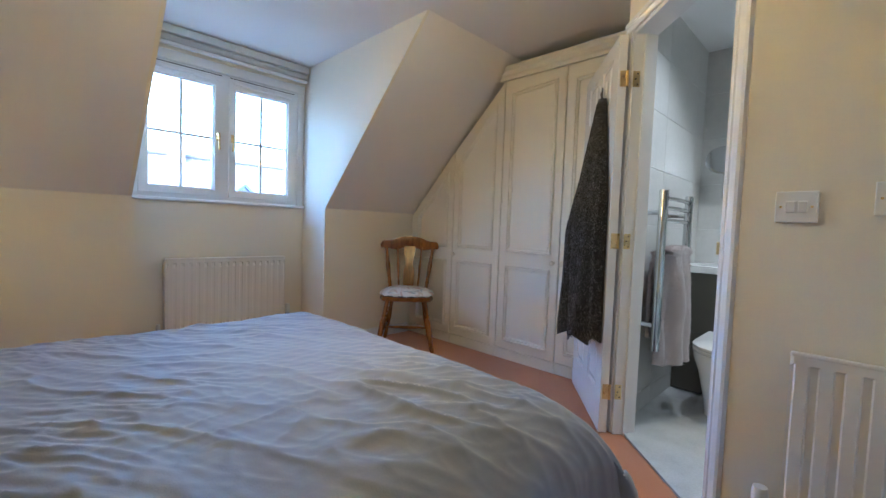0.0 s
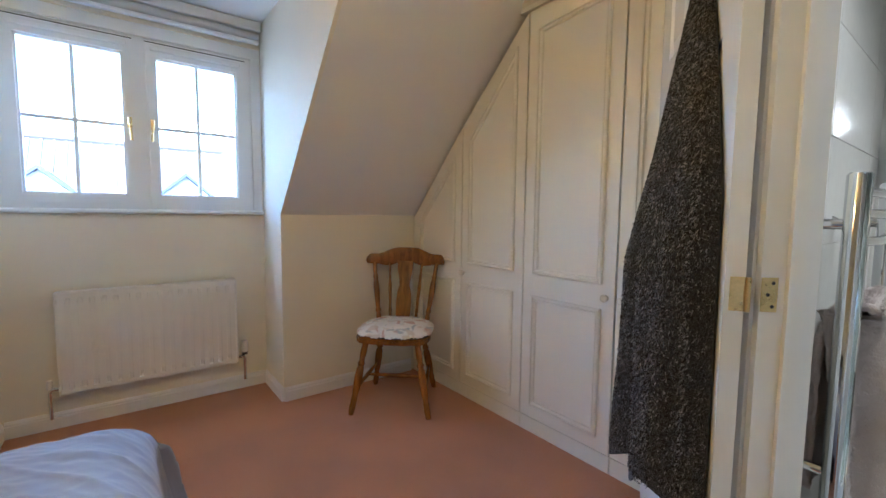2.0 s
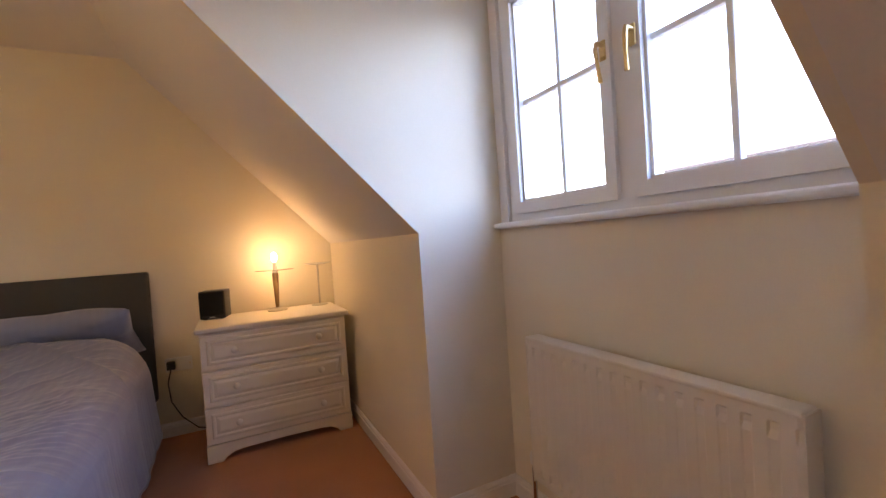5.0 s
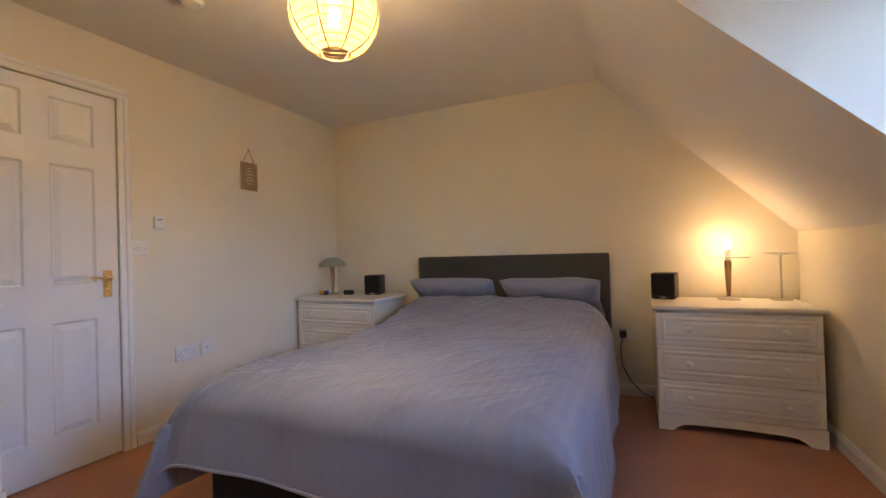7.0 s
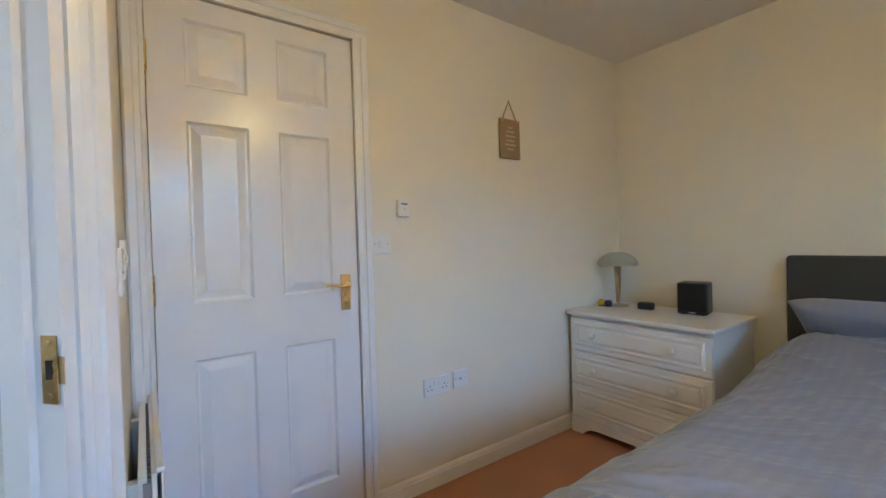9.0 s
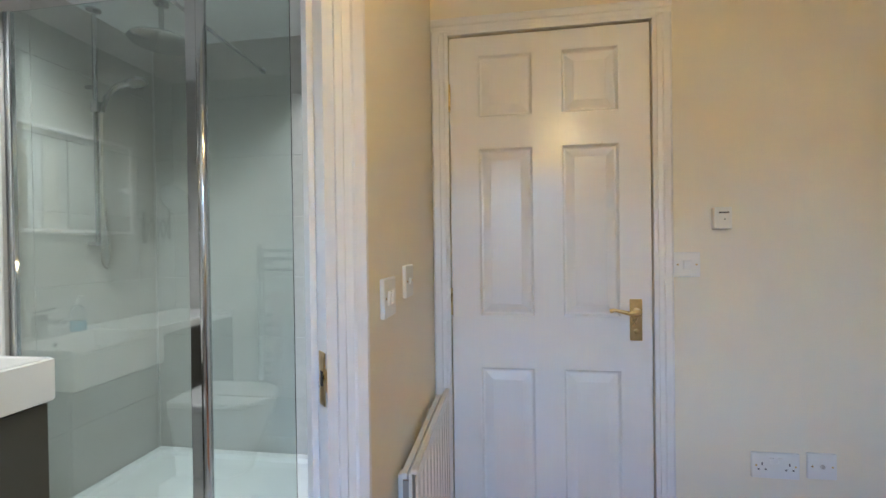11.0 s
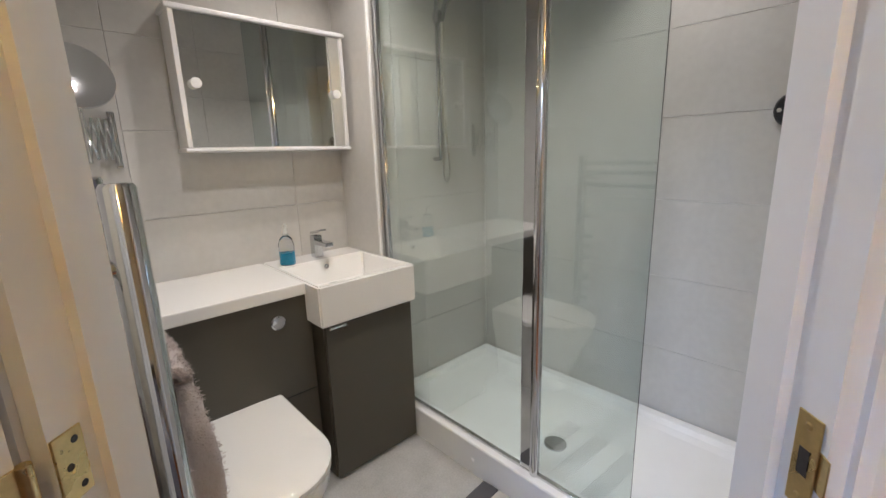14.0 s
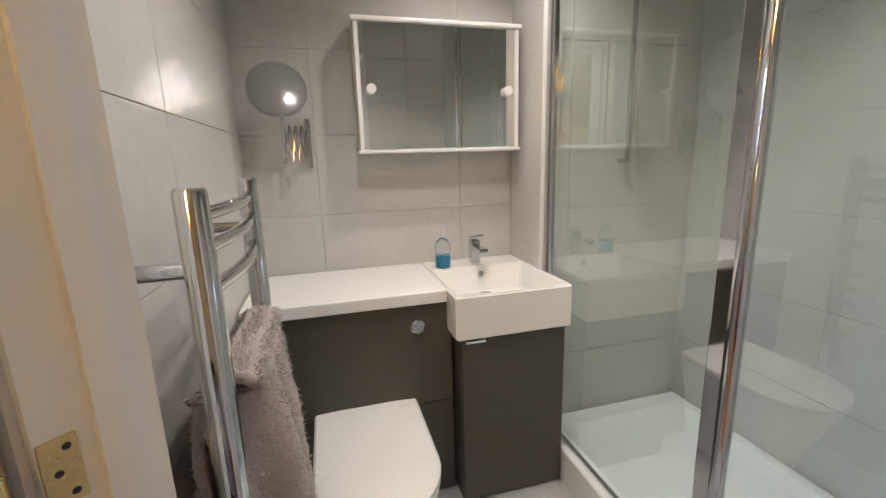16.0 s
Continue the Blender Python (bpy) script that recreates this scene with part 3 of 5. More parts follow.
def duvet_mesh():
    bm = bmesh.new()
    nu, nv = 360, 360
    grid = []
    for j in range(nv + 1):
        b = -0.46 + (j / nv) * (BY1 + 0.46 + 0.32)
        row = []
        for i in range(nu + 1):
            a = (i / nu - 0.5) * 2 * (BW + 0.42)
            x, da = drape(a, BW + 0.052, 0.17)
            y, db = drape(b - 0.35, BY1 - 0.35 + 0.055, 0.14)
            y += 0.35
            z = BT - (da ** 2 + db ** 2) ** 0.5 if da * db > 0 else BT - da - db
            z -= 0.02 * max(0, abs(x) / BW) ** 3
            z += 0.13 * max(0, min(1, (0.02 - y) / 0.4)) ** 1.5 * max(0, 1 - (abs(x) / 0.86) ** 6)
            w1 = noise.noise(Vector((x * 1.3 + 0.6 * y, y * 5.2 - x * 1.6, 0.3)))
            ridge = (1 - abs(noise.noise(Vector((x * 2.2 + y * 0.8 + 3, y * 7.5 - x * 3.0, 2.1))))) ** 4
            ridge2 = (1 - abs(noise.noise(Vector((x * 5.0 - y * 2.5, y * 11.0 + x * 4, 5.7))))) ** 5
            r3 = (1 - abs(noise.noise(Vector((x * 3.1 + y * 1.2 + 9, y * 13.0 - x * 6.0, 8.3))))) ** 7
            r4 = (1 - abs(noise.noise(Vector((x * 9.0 + y * 6, y * 6.0 - x * 9.0, 1.9))))) ** 9
            patch = max(0, noise.noise(Vector((x * 1.6 + 4, y * 1.6, 3.3))) + 0.25)
            puff = noise.noise(Vector((x * 1.1, y * 1.1, 7.7)))
            hang = min(1, (da + db) / 0.25)
            wob = 0.10 * noise.noise(Vector((x * 2.0, y * 2.0, 1.1)))
            lo, ac = (x + y) * 0.7, (y - x) * 0.7 + wob
            r5 = (1 - abs(noise.noise(Vector((lo * 4.0 + 1, ac * 20.0, 4.4))))) ** 5
            r6 = (1 - abs(noise.noise(Vector((lo * 7.0 - 3, ac * 32.0, 6.1))))) ** 6
            r7 = (1 - abs(noise.noise(Vector((lo * 1.8 + 7, ac * 8.0, 2.6))))) ** 7
            top = max(0, min(1, (0.55 - y) / 0.6))
            r8 = (1 - abs(noise.noise(Vector((x * 1.1 + 2, y * 5.0 + x * 2.2 + 4 * wob, 3.9))))) ** 5
            calm = 0.35 + max(0, noise.noise(Vector((x * 2.1 - 5, y * 2.1 + x, 9.3))) + 0.3)
            knot = math.exp(-(((x - 0.46) / 0.24) ** 2 + ((y - 1.0) / 0.28) ** 2))
            r9 = (1 - abs(noise.noise(Vector((x * 3.5 + 2 * wob, y * 13.0 - x * 5.0 + 5 * wob, 7.2))))) ** 4
            n = 0.002 * w1 + 0.002 * ridge + 0.0015 * r3 + 0.006 * patch * r4 + 0.007 * r7 + 0.007 * puff + 0.018 * top * r8 + calm * (0.006 * r5 + 0.004 * r6) + 0.024 * knot * r9
            z += n * (1 - 0.7 * hang)
            fold = 0.030 * hang * noise.noise(Vector((a * 3.0 if db > da else y * 3.2, 1.7, 0.4 if db > da else 2.2)))
            if da > db:
                x += fold * (1 if x > 0 else -1) + n * 0.5 * hang
            elif db > 0:
                y += fold + n * 0.5 * hang
            if da > 0 and db > 0:
                k = min(da, db)
                x += (1 if x > 0 else -1) * 0.25 * k
                y += 0.25 * k
            z = max(z, 0.12 + 0.02 * w1)
            row.append(bm.verts.new((x, y, z)))
        grid.append(row)
    for p, q in zip(grid, grid[1:]):
        for i in range(nu):
            bm.faces.new((p[i], p[i + 1], q[i + 1], q[i]))
    side = [r[0] for r in grid[::4]] + grid[-1][::4] + [r[-1] for r in grid[::-4]]
    return bm, tube([v.co - Vector((0, 0, 0.004)) for v in side], 0.007, 6)


dv = thing("duvet", "crumpled lilac-grey striped duvet draped over the bed", "duvet", pose(BX - 0.005, 0, 0.0))
sheet_bm, hem_bm = duvet_mesh()
ob = part("cover", sheet_bm, SHEET, dv)
part("hem", hem_bm, SHEET, dv, "stitched hem of the cover", True)
ob.data.shade_smooth()
so = ob.modifiers.new("solid", "SOLIDIFY")
so.thickness, so.offset = 0.02, -1


def pillow_mesh(w, d, h, seed):
    bm = bmesh.new()
    nu, nv = 40, 28
    for sg in (1, -1):
        grid = []
        for j in range(nv + 1):
            v = 2 * j / nv - 1
            row = []
            for i in range(nu + 1):
                u = 2 * i / nu - 1
                t = max(0, (1 - u ** 4) * (1 - v ** 4)) ** 0.5
                pin = 1 - 0.07 * (1 - abs(v)) * abs(u) ** 3
                wr_ = 0.012 * noise.noise(Vector((u * 2 + seed, v * 3, sg))) + 0.007 * (1 - abs(noise.noise(Vector((u * 3 + v * 4, v * 2 - u, seed))))) ** 4
                row.append(bm.verts.new((u * w / 2 * pin, v * d / 2 * (1 - 0.05 * (1 - abs(u)) * abs(v) ** 3), sg * t * h / 2 + wr_ * t)))
            grid.append(row)
        for p, q in zip(grid, grid[1:]):
            for i in range(nu):
                bm.faces.new((p[i], p[i + 1], q[i + 1], q[i]))
    bmesh.ops.remove_doubles(bm, verts=bm.verts, dist=0.0008)
    return bm


for sx, sd in ((-0.40, 1.0), (0.34, 4.2)):
    pl = thing("pillow", "plump lilac-grey pillow leaning on the headboard", "pillow", pose(BX + sx, -0.575, 0.72, 40, 0, 2 * sx), "pillows on the bed")
    o = part("pillowcase", pillow_mesh(0.69, 0.44, 0.15, sd), SHEET, pl)
    o.data.shade_smooth()

# ---- chests of drawers ----
CHESTW = mat("white_chest_foil", (0.78, 0.75, 0.70), 0.35, var=0.015, scale=2, bump=0.02)


def chest_of_drawers(label, m, w=0.80, d=0.50, h=0.725):
    """Three-drawer chest; back centre at the origin, front towards +y."""
    e = thing("chest_of_drawers", label, "chest", m, "bedside chests of drawers")
    part("carcass", box(-w / 2 + 0.012, w / 2 - 0.012, 0.0, d - 0.022, 0.06, h - 0.025), CHESTW, e)
    part("top", box(-w / 2 - 0.008, w / 2 + 0.008, -0.004, d + 0.012, h - 0.025, h, 0.008, 3), CHESTW, e)
    skirt = [(-w / 2 + 0.01, 0), (-w / 2 + 0.085, 0), (-w / 2 + 0.105, 0.022), (-w / 2 + 0.14, 0.040), (-w / 2 + 0.19, 0.046), (0, 0.05), (w / 2 - 0.19, 0.046), (w / 2 - 0.14, 0.040), (w / 2 - 0.105, 0.022), (w / 2 - 0.085, 0), (w / 2 - 0.01, 0), (w / 2 - 0.01, 0.095), (-w / 2 + 0.01, 0.095)]
    part("shaped_plinth", prism(skirt, d - 0.022, d - 0.004, "y"), CHESTW, e)
    for x in (-w / 2 + 0.02, w / 2 - 0.02):
        part("side_foot", box(x - 0.009, x + 0.009, 0.0, d - 0.022, 0, 0.06), CHESTW, e)
    for k in range(3):
        z0 = 0.10 + k * 0.198
        bm = box(-w / 2 + 0.014, w / 2 - 0.014, d - 0.021, d - 0.008, z0, z0 + 0.187, 0.004)
        dr = part("drawer", bm, CHESTW, e)
        c = bmesh.new()
        lv = [(0.028, -0.0085), (0.033, -0.002), (0.042, -0.001), (0.050, -0.006), (0.066, -0.001)]
        rings = [[c.verts.new((x, d + y, z)) for x, z in ((-w / 2 + 0.014 + o, z0 + o), (w / 2 - 0.014 - o, z0 + o), (w / 2 - 0.014 - o, z0 + 0.192 - o), (-w / 2 + 0.014 + o, z0 + 0.192 - o))] for o, y in lv]
        for p, q in zip(rings, rings[1:]):
            for i in range(4):
                c.faces.new((p[i], p[(i + 1) % 4], q[(i + 1) % 4], q[i]))
        c.faces.new(rings[-1])
        part("raised_panel", c, CHESTW, dr)
        for x in (-w * 0.28, w * 0.28):
            part("knob", lathe([(0.008, 0), (0.008, 0.012), (0.017, 0.018), (0.018, 0.026), (0.010, 0.033), (0, 0.034)], 16, pose(x, d - 0.0012, z0 + 0.10, -90)), PLASTIC, dr, "round white drawer knob", True)
    return e


chest_of_drawers("white three-drawer chest with shaped plinth under the lamp", pose(-2.53, -0.765, 0))
chest_of_drawers("white three-drawer chest between bed and wall", pose(0.21, -0.735, 0))

# ---- chair ----


def dining_chair(m):
    e = thing("dining_chair", "honey-stained wooden chair with turned legs and splat back", "chair", m)
    seat = [(-0.17, 0.19), (-0.205, 0.05), (-0.22, -0.12), (-0.19, -0.20), (-0.08, -0.225), (0.08, -0.225), (0.19, -0.20), (0.22, -0.12), (0.205, 0.05), (0.17, 0.19)]
    bm = prism(seat, 0.415, 0.45)
    bmesh.ops.bevel(bm, geom=[g for g in bm.edges], offset=0.010, segments=3, affect="EDGES")
    part("seat", bm, CHAIRW, e, "", True)
    prof = [(0.014, 0), (0.016, 0.02), (0.019, 0.05), (0.015, 0.07), (0.020, 0.085), (0.014, 0.10), (0.021, 0.14), (0.024, 0.22), (0.021, 0.27), (0.015, 0.285), (0.022, 0.30), (0.015, 0.315), (0.019, 0.36), (0.017, 0.43)]
    tops = [(-0.15, -0.16), (0.15, -0.16), (-0.13, 0.14), (0.13, 0.14)]
    feet = [(-0.225, -0.215), (0.225, -0.215), (-0.20, 0.235), (0.20, 0.235)]
    for (tx, ty), (fx, fy) in zip(tops, feet):
        part("leg", lathe(prof, 14, between((fx, fy, 0), (tx, ty, 0.42))), CHAIRW, e, "", True)

    def leg_at(i, z):
        f = z / 0.42
        return Vector((feet[i][0] + (tops[i][0] - feet[i][0]) * f, feet[i][1] + (tops[i][1] - feet[i][1]) * f, z))
    for a, b in ((0, 2), (1, 3)):
        p, q = leg_at(a, 0.15), leg_at(b, 0.17)
        part("stretcher", tube([p, (p + q) / 2, q], [0.008, 0.013, 0.008], 10), CHAIRW, e, "", True)
    p, q = (leg_at(0, 0.15) + leg_at(2, 0.17)) / 2, (leg_at(1, 0.15) + leg_at(3, 0.17)) / 2
    part("stretcher", tube([p, (p + q) / 2, q], [0.008, 0.014, 0.008], 10), CHAIRW, e, "", True)
    post = [(0.014, 0), (0.017, 0.05), (0.013, 0.065), (0.019, 0.08), (0.014, 0.10), (0.018, 0.17), (0.020, 0.24), (0.014, 0.29), (0.018, 0.305), (0.013, 0.32), (0.015, 0.40)]
    for x in (-0.155, 0.155):
        part("back_post", lathe(post, 14, between((x, 0.165, 0.445), (x * 1.36, 0.262, 0.84))), CHAIRW, e, "", True)
    for x in (-0.082, 0.082):
        part("spindle", lathe([(r * 0.62, z) for r, z in post], 12, between((x, 0.168, 0.445), (x * 1.35, 0.28, 0.85))), CHAIRW, e, "", True)
    sp = [(-0.035, 0), (-0.048, 0.06), (-0.052, 0.14), (-0.046, 0.20), (-0.034, 0.25), (-0.040, 0.30), (-0.052, 0.36), (-0.052, 0.41), (0.052, 0.41), (0.052, 0.36), (0.040, 0.30), (0.034, 0.25), (0.046, 0.20), (0.052, 0.14), (0.048, 0.06), (0.035, 0)]
    part("splat", prism(sp, -0.006, 0.006, "y", m=Matrix.Translation((0, 0.166, 0.445)) @ pose(0, 0, 0, -15.5)), CHAIRW, e)
    bm = bmesh.new()
    n = 64
    rows = []
    for i in range(n + 1):
        u = 2 * i / n - 1
        x = 0.262 * u
        y = 0.298 - 0.045 * u * u
        up = 0.888 + 0.042 * math.exp(-(abs(u) / 0.52) ** 4)
        dn = 0.822 + 0.014 * math.cos(u * math.pi * 2) - 0.016 * max(0, abs(u) - 0.7) / 0.3
        ear = max(0.0, (abs(u) - 0.84) / 0.16)
        mid, half = 0.846, 0.044 * math.sqrt(max(0.04, 1 - ear * ear))
        if ear > 0:
            up, dn = min(up, mid + half), max(dn, mid - half)
        rows.append([bm.verts.new(c) for c in ((x, y - 0.010, dn), (x, y - 0.019, (up + dn) / 2), (x, y - 0.007, up), (x, y + 0.010, up), (x, y + 0.017, (up + dn) / 2), (x, y + 0.011, dn))])
    for a, b in zip(rows, rows[1:]):
        for k in range(6):
            bm.faces.new((a[k], a[(k + 1) % 6], b[(k + 1) % 6], b[k]))
    bm.faces.new(rows[0]), bm.faces.new(rows[-1])
    part("crest_rail", bm, CHAIRW, e, "", True)
    return e


CH_M = pose(-2.585, 2.65, 0, 0, 0, 47)
dining_chair(CH_M)


def seat_cushion(m):
    e = thing("seat_cushion", "plump floral seat cushion with a frilled edge on the chair", "cushion", m)
    fab = mat("floral_cream_cotton", (0.74, 0.68, 0.60), 0.85, var=0.05, scale=6, bump=0.3, bscale=400)
    n, l = fab.node_tree.nodes, fab.node_tree.links
    tc = next(k for k in n if k.bl_idname == "ShaderNodeTexCoord")
    base = n["Principled BSDF"].inputs["Base Color"].links[0].from_socket
    for sc, seed, col in ((7, 0.0, (0.36, 0.37, 0.36)), (8, 3.0, (0.55, 0.32, 0.24)), (11, 7.0, (0.62, 0.50, 0.38))):
        mp = n.new("ShaderNodeMapping")
        mp.inputs["Location"].default_value = (seed, seed * 0.7, 0)
        ns = n.new("ShaderNodeTexNoise")
        ns.inputs["Scale"].default_value, ns.inputs["Detail"].default_value, ns.inputs["Distortion"].default_value = sc, 2, 1.2
        rp = n.new("ShaderNodeValToRGB")
        rp.color_ramp.elements[0].position, rp.color_ramp.elements[1].position = 0.56, 0.62
        rp.color_ramp.elements[0].color, rp.color_ramp.elements[1].color = (0, 0, 0, 1), (0.85, 0.85, 0.85, 1)
        mx = n.new("ShaderNodeMixRGB")
        mx.inputs[2].default_value = (*col, 1)
        l.new(tc.outputs["Object"], mp.inputs[0])
        l.new(mp.outputs[0], ns.inputs["Vector"])
        l.new(ns.outputs[0], rp.inputs[0])
        l.new(rp.outputs[0], mx.inputs[0])
        l.new(base, mx.inputs[1])
        base = mx.outputs[0]
    l.new(base, n["Principled BSDF"].inputs["Base Color"])
    bm = bmesh.new()
    rings, k = [], 56
    prof = [(0.0, 0.045), (0.25, 0.052), (0.5, 0.056), (0.75, 0.050), (0.92, 0.036), (1.0, 0.020), (0.96, 0.006), (0.7, 0.0)]
    for r, z in prof:
        ring = []
        for i in range(k):
            a = 2 * math.pi * i / k
            c, s_ = math.cos(a), math.sin(a)
            rr = r * 0.192 / max(abs(c) ** 3 + abs(s_) ** 3, 1e-6) ** (1 / 3)
            x, y = rr * c * 1.04, rr * s_ * 0.98
            dz = 0.008 * noise.noise(Vector((x * 14, y * 14, 1))) - (0.014 * math.exp(-((abs(x) - 0.07) ** 2 + (abs(y) - 0.07) ** 2) / 0.0009))
            ring.append(bm.verts.new((x, y, max(0, z + (dz if z > 0.02 else 0)))))
        rings.append(ring)
    for a, b in zip(rings, rings[1:]):
        for i in range(k):
            bm.faces.new((a[i], a[(i + 1) % k], b[(i + 1) % k], b[i]))
    part("pad", bm, fab, e, "", True)
    bm = bmesh.new()
    k = 160
    rings = []
    for o, z in ((0.97, 0.022), (1.06, 0.018), (1.13, 0.004)):
        ring = []
        for i in range(k):
            a = 2 * math.pi * i / k
            c, s_ = math.cos(a), math.sin(a)
            rr = o * 0.192 / (abs(c) ** 3 + abs(s_) ** 3) ** (1 / 3)
            w = (0.004 * math.sin(a * 61 + 2 * math.sin(a * 5)) + 0.004 * math.sin(a * 17)) * (o - 0.97) / 0.16
            ring.append(bm.verts.new((rr * c * 1.04, rr * s_ * 0.98, z + w + 0.004)))
        rings.append(ring)
    for a, b in zip(rings, rings[1:]):
        for i in range(k):
            bm.faces.new((a[i], a[(i + 1) % k], b[(i + 1) % k], b[i]))
    part("frill", bm, fab, e, "gathered fabric frill", True)


seat_cushion(CH_M @ pose(0, -0.015, 0.4515))

# ---- bathroom ----
BC = 2.335
structure("floor_bathroom", prism([(-0.71, 2.52), (-0.08, 1.89), (1.20, 1.89), (1.20, 3.9), (-0.76, 3.9), (-0.76, 2.57)], 0.001, 0.012), mat("grey_bathroom_vinyl", (0.46, 0.46, 0.45), 0.4, var=0.2, scale=9, bump=0.05), "pale grey stone-effect bathroom floor")
BCEIL = mat("white_bathroom_ceiling_paint", (0.86, 0.86, 0.85), 0.8, var=0.015, scale=1.2, bump=0.08, bscale=180)
structure("ceiling_bathroom", prism([(-0.715, 2.56), (-0.085, 1.93), (1.20, 1.93), (1.20, 3.9), (-0.78, 3.9), (-0.78, 2.60)], BC - 0.002, BC + 0.05), BCEIL, "white bathroom ceiling with downlights")
wall_bn = structure("wall_bathroom_north", box(-0.735, 0.405, 3.803, 3.95, 0, 2.45), GROUT, "pale grey tiled wall behind the basin")
wall_sn = structure("wall_shower_north", box(0.405, 1.25, 3.516, 3.95, 0, 2.45), GROUT, "pale grey tiled end wall of the shower")
wall_se = structure("wall_shower_east", box(1.138, 1.25, 1.93, 3.516, 0, 2.45), GROUT, "pale grey tiled side wall of the shower")
wall_ss = structure("wall_shower_south", box(-0.09, 1.138, 1.985, 1.992, 0, 2.45), GROUT, "pale grey tiled wall facing the shower")
wall_bw = structure("wall_bathroom_west", box(-0.735, -0.728, 2.655, 3.803, 0, 2.45), GROUT, "pale grey tiled wall behind the towel rail")

# shower
tray = thing("shower_tray", "low white rectangular shower tray with a raised front", "shower tray", pose(0.392, 1.994, 0))
part("upstand", box(0.0, 0.022, 0.0, 1.512, 0.012, 0.115), TRAY, tray)
bm = bmesh.new()
TX0, TX1, TY0, TY1 = 0.0, 0.736, 0.0, 1.512
lv = [(0, 0.115), (0, 0.145), (0.004, 0.150), (0.045, 0.150), (0.060, 0.132), (0.10, 0.126)]
rings = [[bm.verts.new((x, y, z)) for x, y in ((TX0 + o, TY0 + o), (TX1 - o, TY0 + o), (TX1 - o, TY1 - o), (TX0 + o, TY1 - o))] for o, z in lv]
for p, q in zip(rings, rings[1:]):
    for i in range(4):
        bm.faces.new((p[i], p[(i + 1) % 4], q[(i + 1) % 4], q[i]))
bm.faces.new(rings[-1])
part("tray_top", bm, TRAY, tray)
part("waste_cover", lathe([(0.045, 0), (0.044, 0.006), (0.030, 0.011), (0, 0.012)], 24, pose(0.26, 0.73, 0.126)), CHROME, tray, "round chrome waste cover", True)
for y in (0.95, 0.30):
    part("fixing_cap", lathe([(0.009, 0), (0.007, 0.004), (0, 0.005)], 14, pose(0.0, y, 0.075, 0, -90)), TRAY, tray, "", True)

SGLASS = glass("clear_shower_glass", (0.77, 0.86, 0.83), ior=1.95)
scr = thing("shower_screen", "clear glass shower screen with chrome post and channel", "shower screen", pose(0.432, 0.032, 0.15))
for y0, y1 in ((2.655, 3.455), (2.305, 2.628)):
    g = part("glass_panel", box(-0.003, 0.003, y0, y1, 0.004, 2.0, 0.001), SGLASS, scr, "clear glass panel")
    g.visible_shadow = False
part("post", tube([(0, 2.642, 0.0), (0, 2.642, 2.01)], 0.019, 18), CHROME, scr, "tall chrome post", True)
part("post_cover", box(-0.010, 0.010, 2.655, 2.70, 0.004, 2.0, 0.003), CHROME, scr)
part("wall_channel", box(-0.012, 0.012, 3.440, 3.474, 0.0, 2.0, 0.004), CHROME, scr, "chrome wall channel")
part("sill_strip", box(-0.010, 0.010, 2.29, 3.43, 0.0, 0.012, 0.002), CHROME, scr)
part("support_bar", tube([(0.0, 2.80, 2.012), (0.70, 2.83, 2.012)], 0.008, 12), CHROME, scr, "chrome support bar", True)
part("bar_flange", lathe([(0.019, 0), (0.019, 0.006), (0.010, 0.012), (0, 0.012)], 16, pose(0.702, 2.83, 2.012, 0, -90)), CHROME, scr, "", True)
part("bar_clamp", box(-0.012, 0.012, 2.785, 2.815, 1.985, 2.024, 0.004), CHROME, scr, "chrome clamp on the glass edge")

sh = thing("shower_set", "chrome riser rail with hand shower and hose", "shower", pose(0.752, 3.506, 0.06))
part("riser_rail", tube([(0, -0.045, 1.20), (0, -0.045, 2.27)], 0.010, 14), CHROME, sh, "chrome riser rail", True)
part("ceiling_rose", lathe([(0.030, 2.273), (0.030, 2.266), (0.012, 2.258), (0, 2.258)], 22, pose(0, -0.045, 0)), CHROME, sh, "", True)
for z in (1.20, 1.92):
    part("rail_bracket", tube([(0, 0.0, z), (0, -0.045, z)], 0.010, 12), CHROME, sh, "", True)
part("slider", box(-0.016, 0.016, -0.075, -0.03, 1.80, 1.85, 0.006), CHROME, sh)
hd = part("hand_shower", tube([(0.0, -0.08, 1.80), (0.01, -0.09, 1.87), (0.035, -0.12, 1.93), (0.07, -0.15, 1.955)], [0.010, 0.011, 0.013, 0.018], 12), CHROME, sh, "chrome hand shower", True)
part("spray_head", lathe([(0.018, 0), (0.045, 0.008), (0.048, 0.014), (0.044, 0.018)], 26, pose(0.085, -0.17, 1.972, 158)), CHROME, hd, "", True)
part("nozzle_plate", lathe([(0, 0.0195), (0.044, 0.0175), (0.044, 0.014)], 26, pose(0.085, -0.17, 1.972, 158)), RSLOT, hd, "grey nozzle plate", True)
hose = [(0.0, -0.08, 1.80)] + [(0.028 + 0.022 * math.cos(math.pi * k / 12 + math.pi), -0.06, 1.15 - 0.06 * math.sin(math.pi * k / 12)) for k in range(13)] + [(0.045, -0.04, 1.35), (0.04, -0.02, 1.55), (0.035, 0.0, 1.6)]
part("hose", tube(hose, 0.007, 10), STEEL, sh, "flexible steel hose", True)
rain = thing("rain_shower_head", "round chrome overhead shower on a ceiling arm", "shower head", pose(0.752, 3.115, 0))
part("arm", tube([(0, 0, 2.33), (0, 0, 2.17)], 0.011, 14), CHROME, rain, "", True)
part("ceiling_rose", lathe([(0, 2.318), (0.03, 2.319), (0.032, 2.332)], 20), CHROME, rain, "", True)
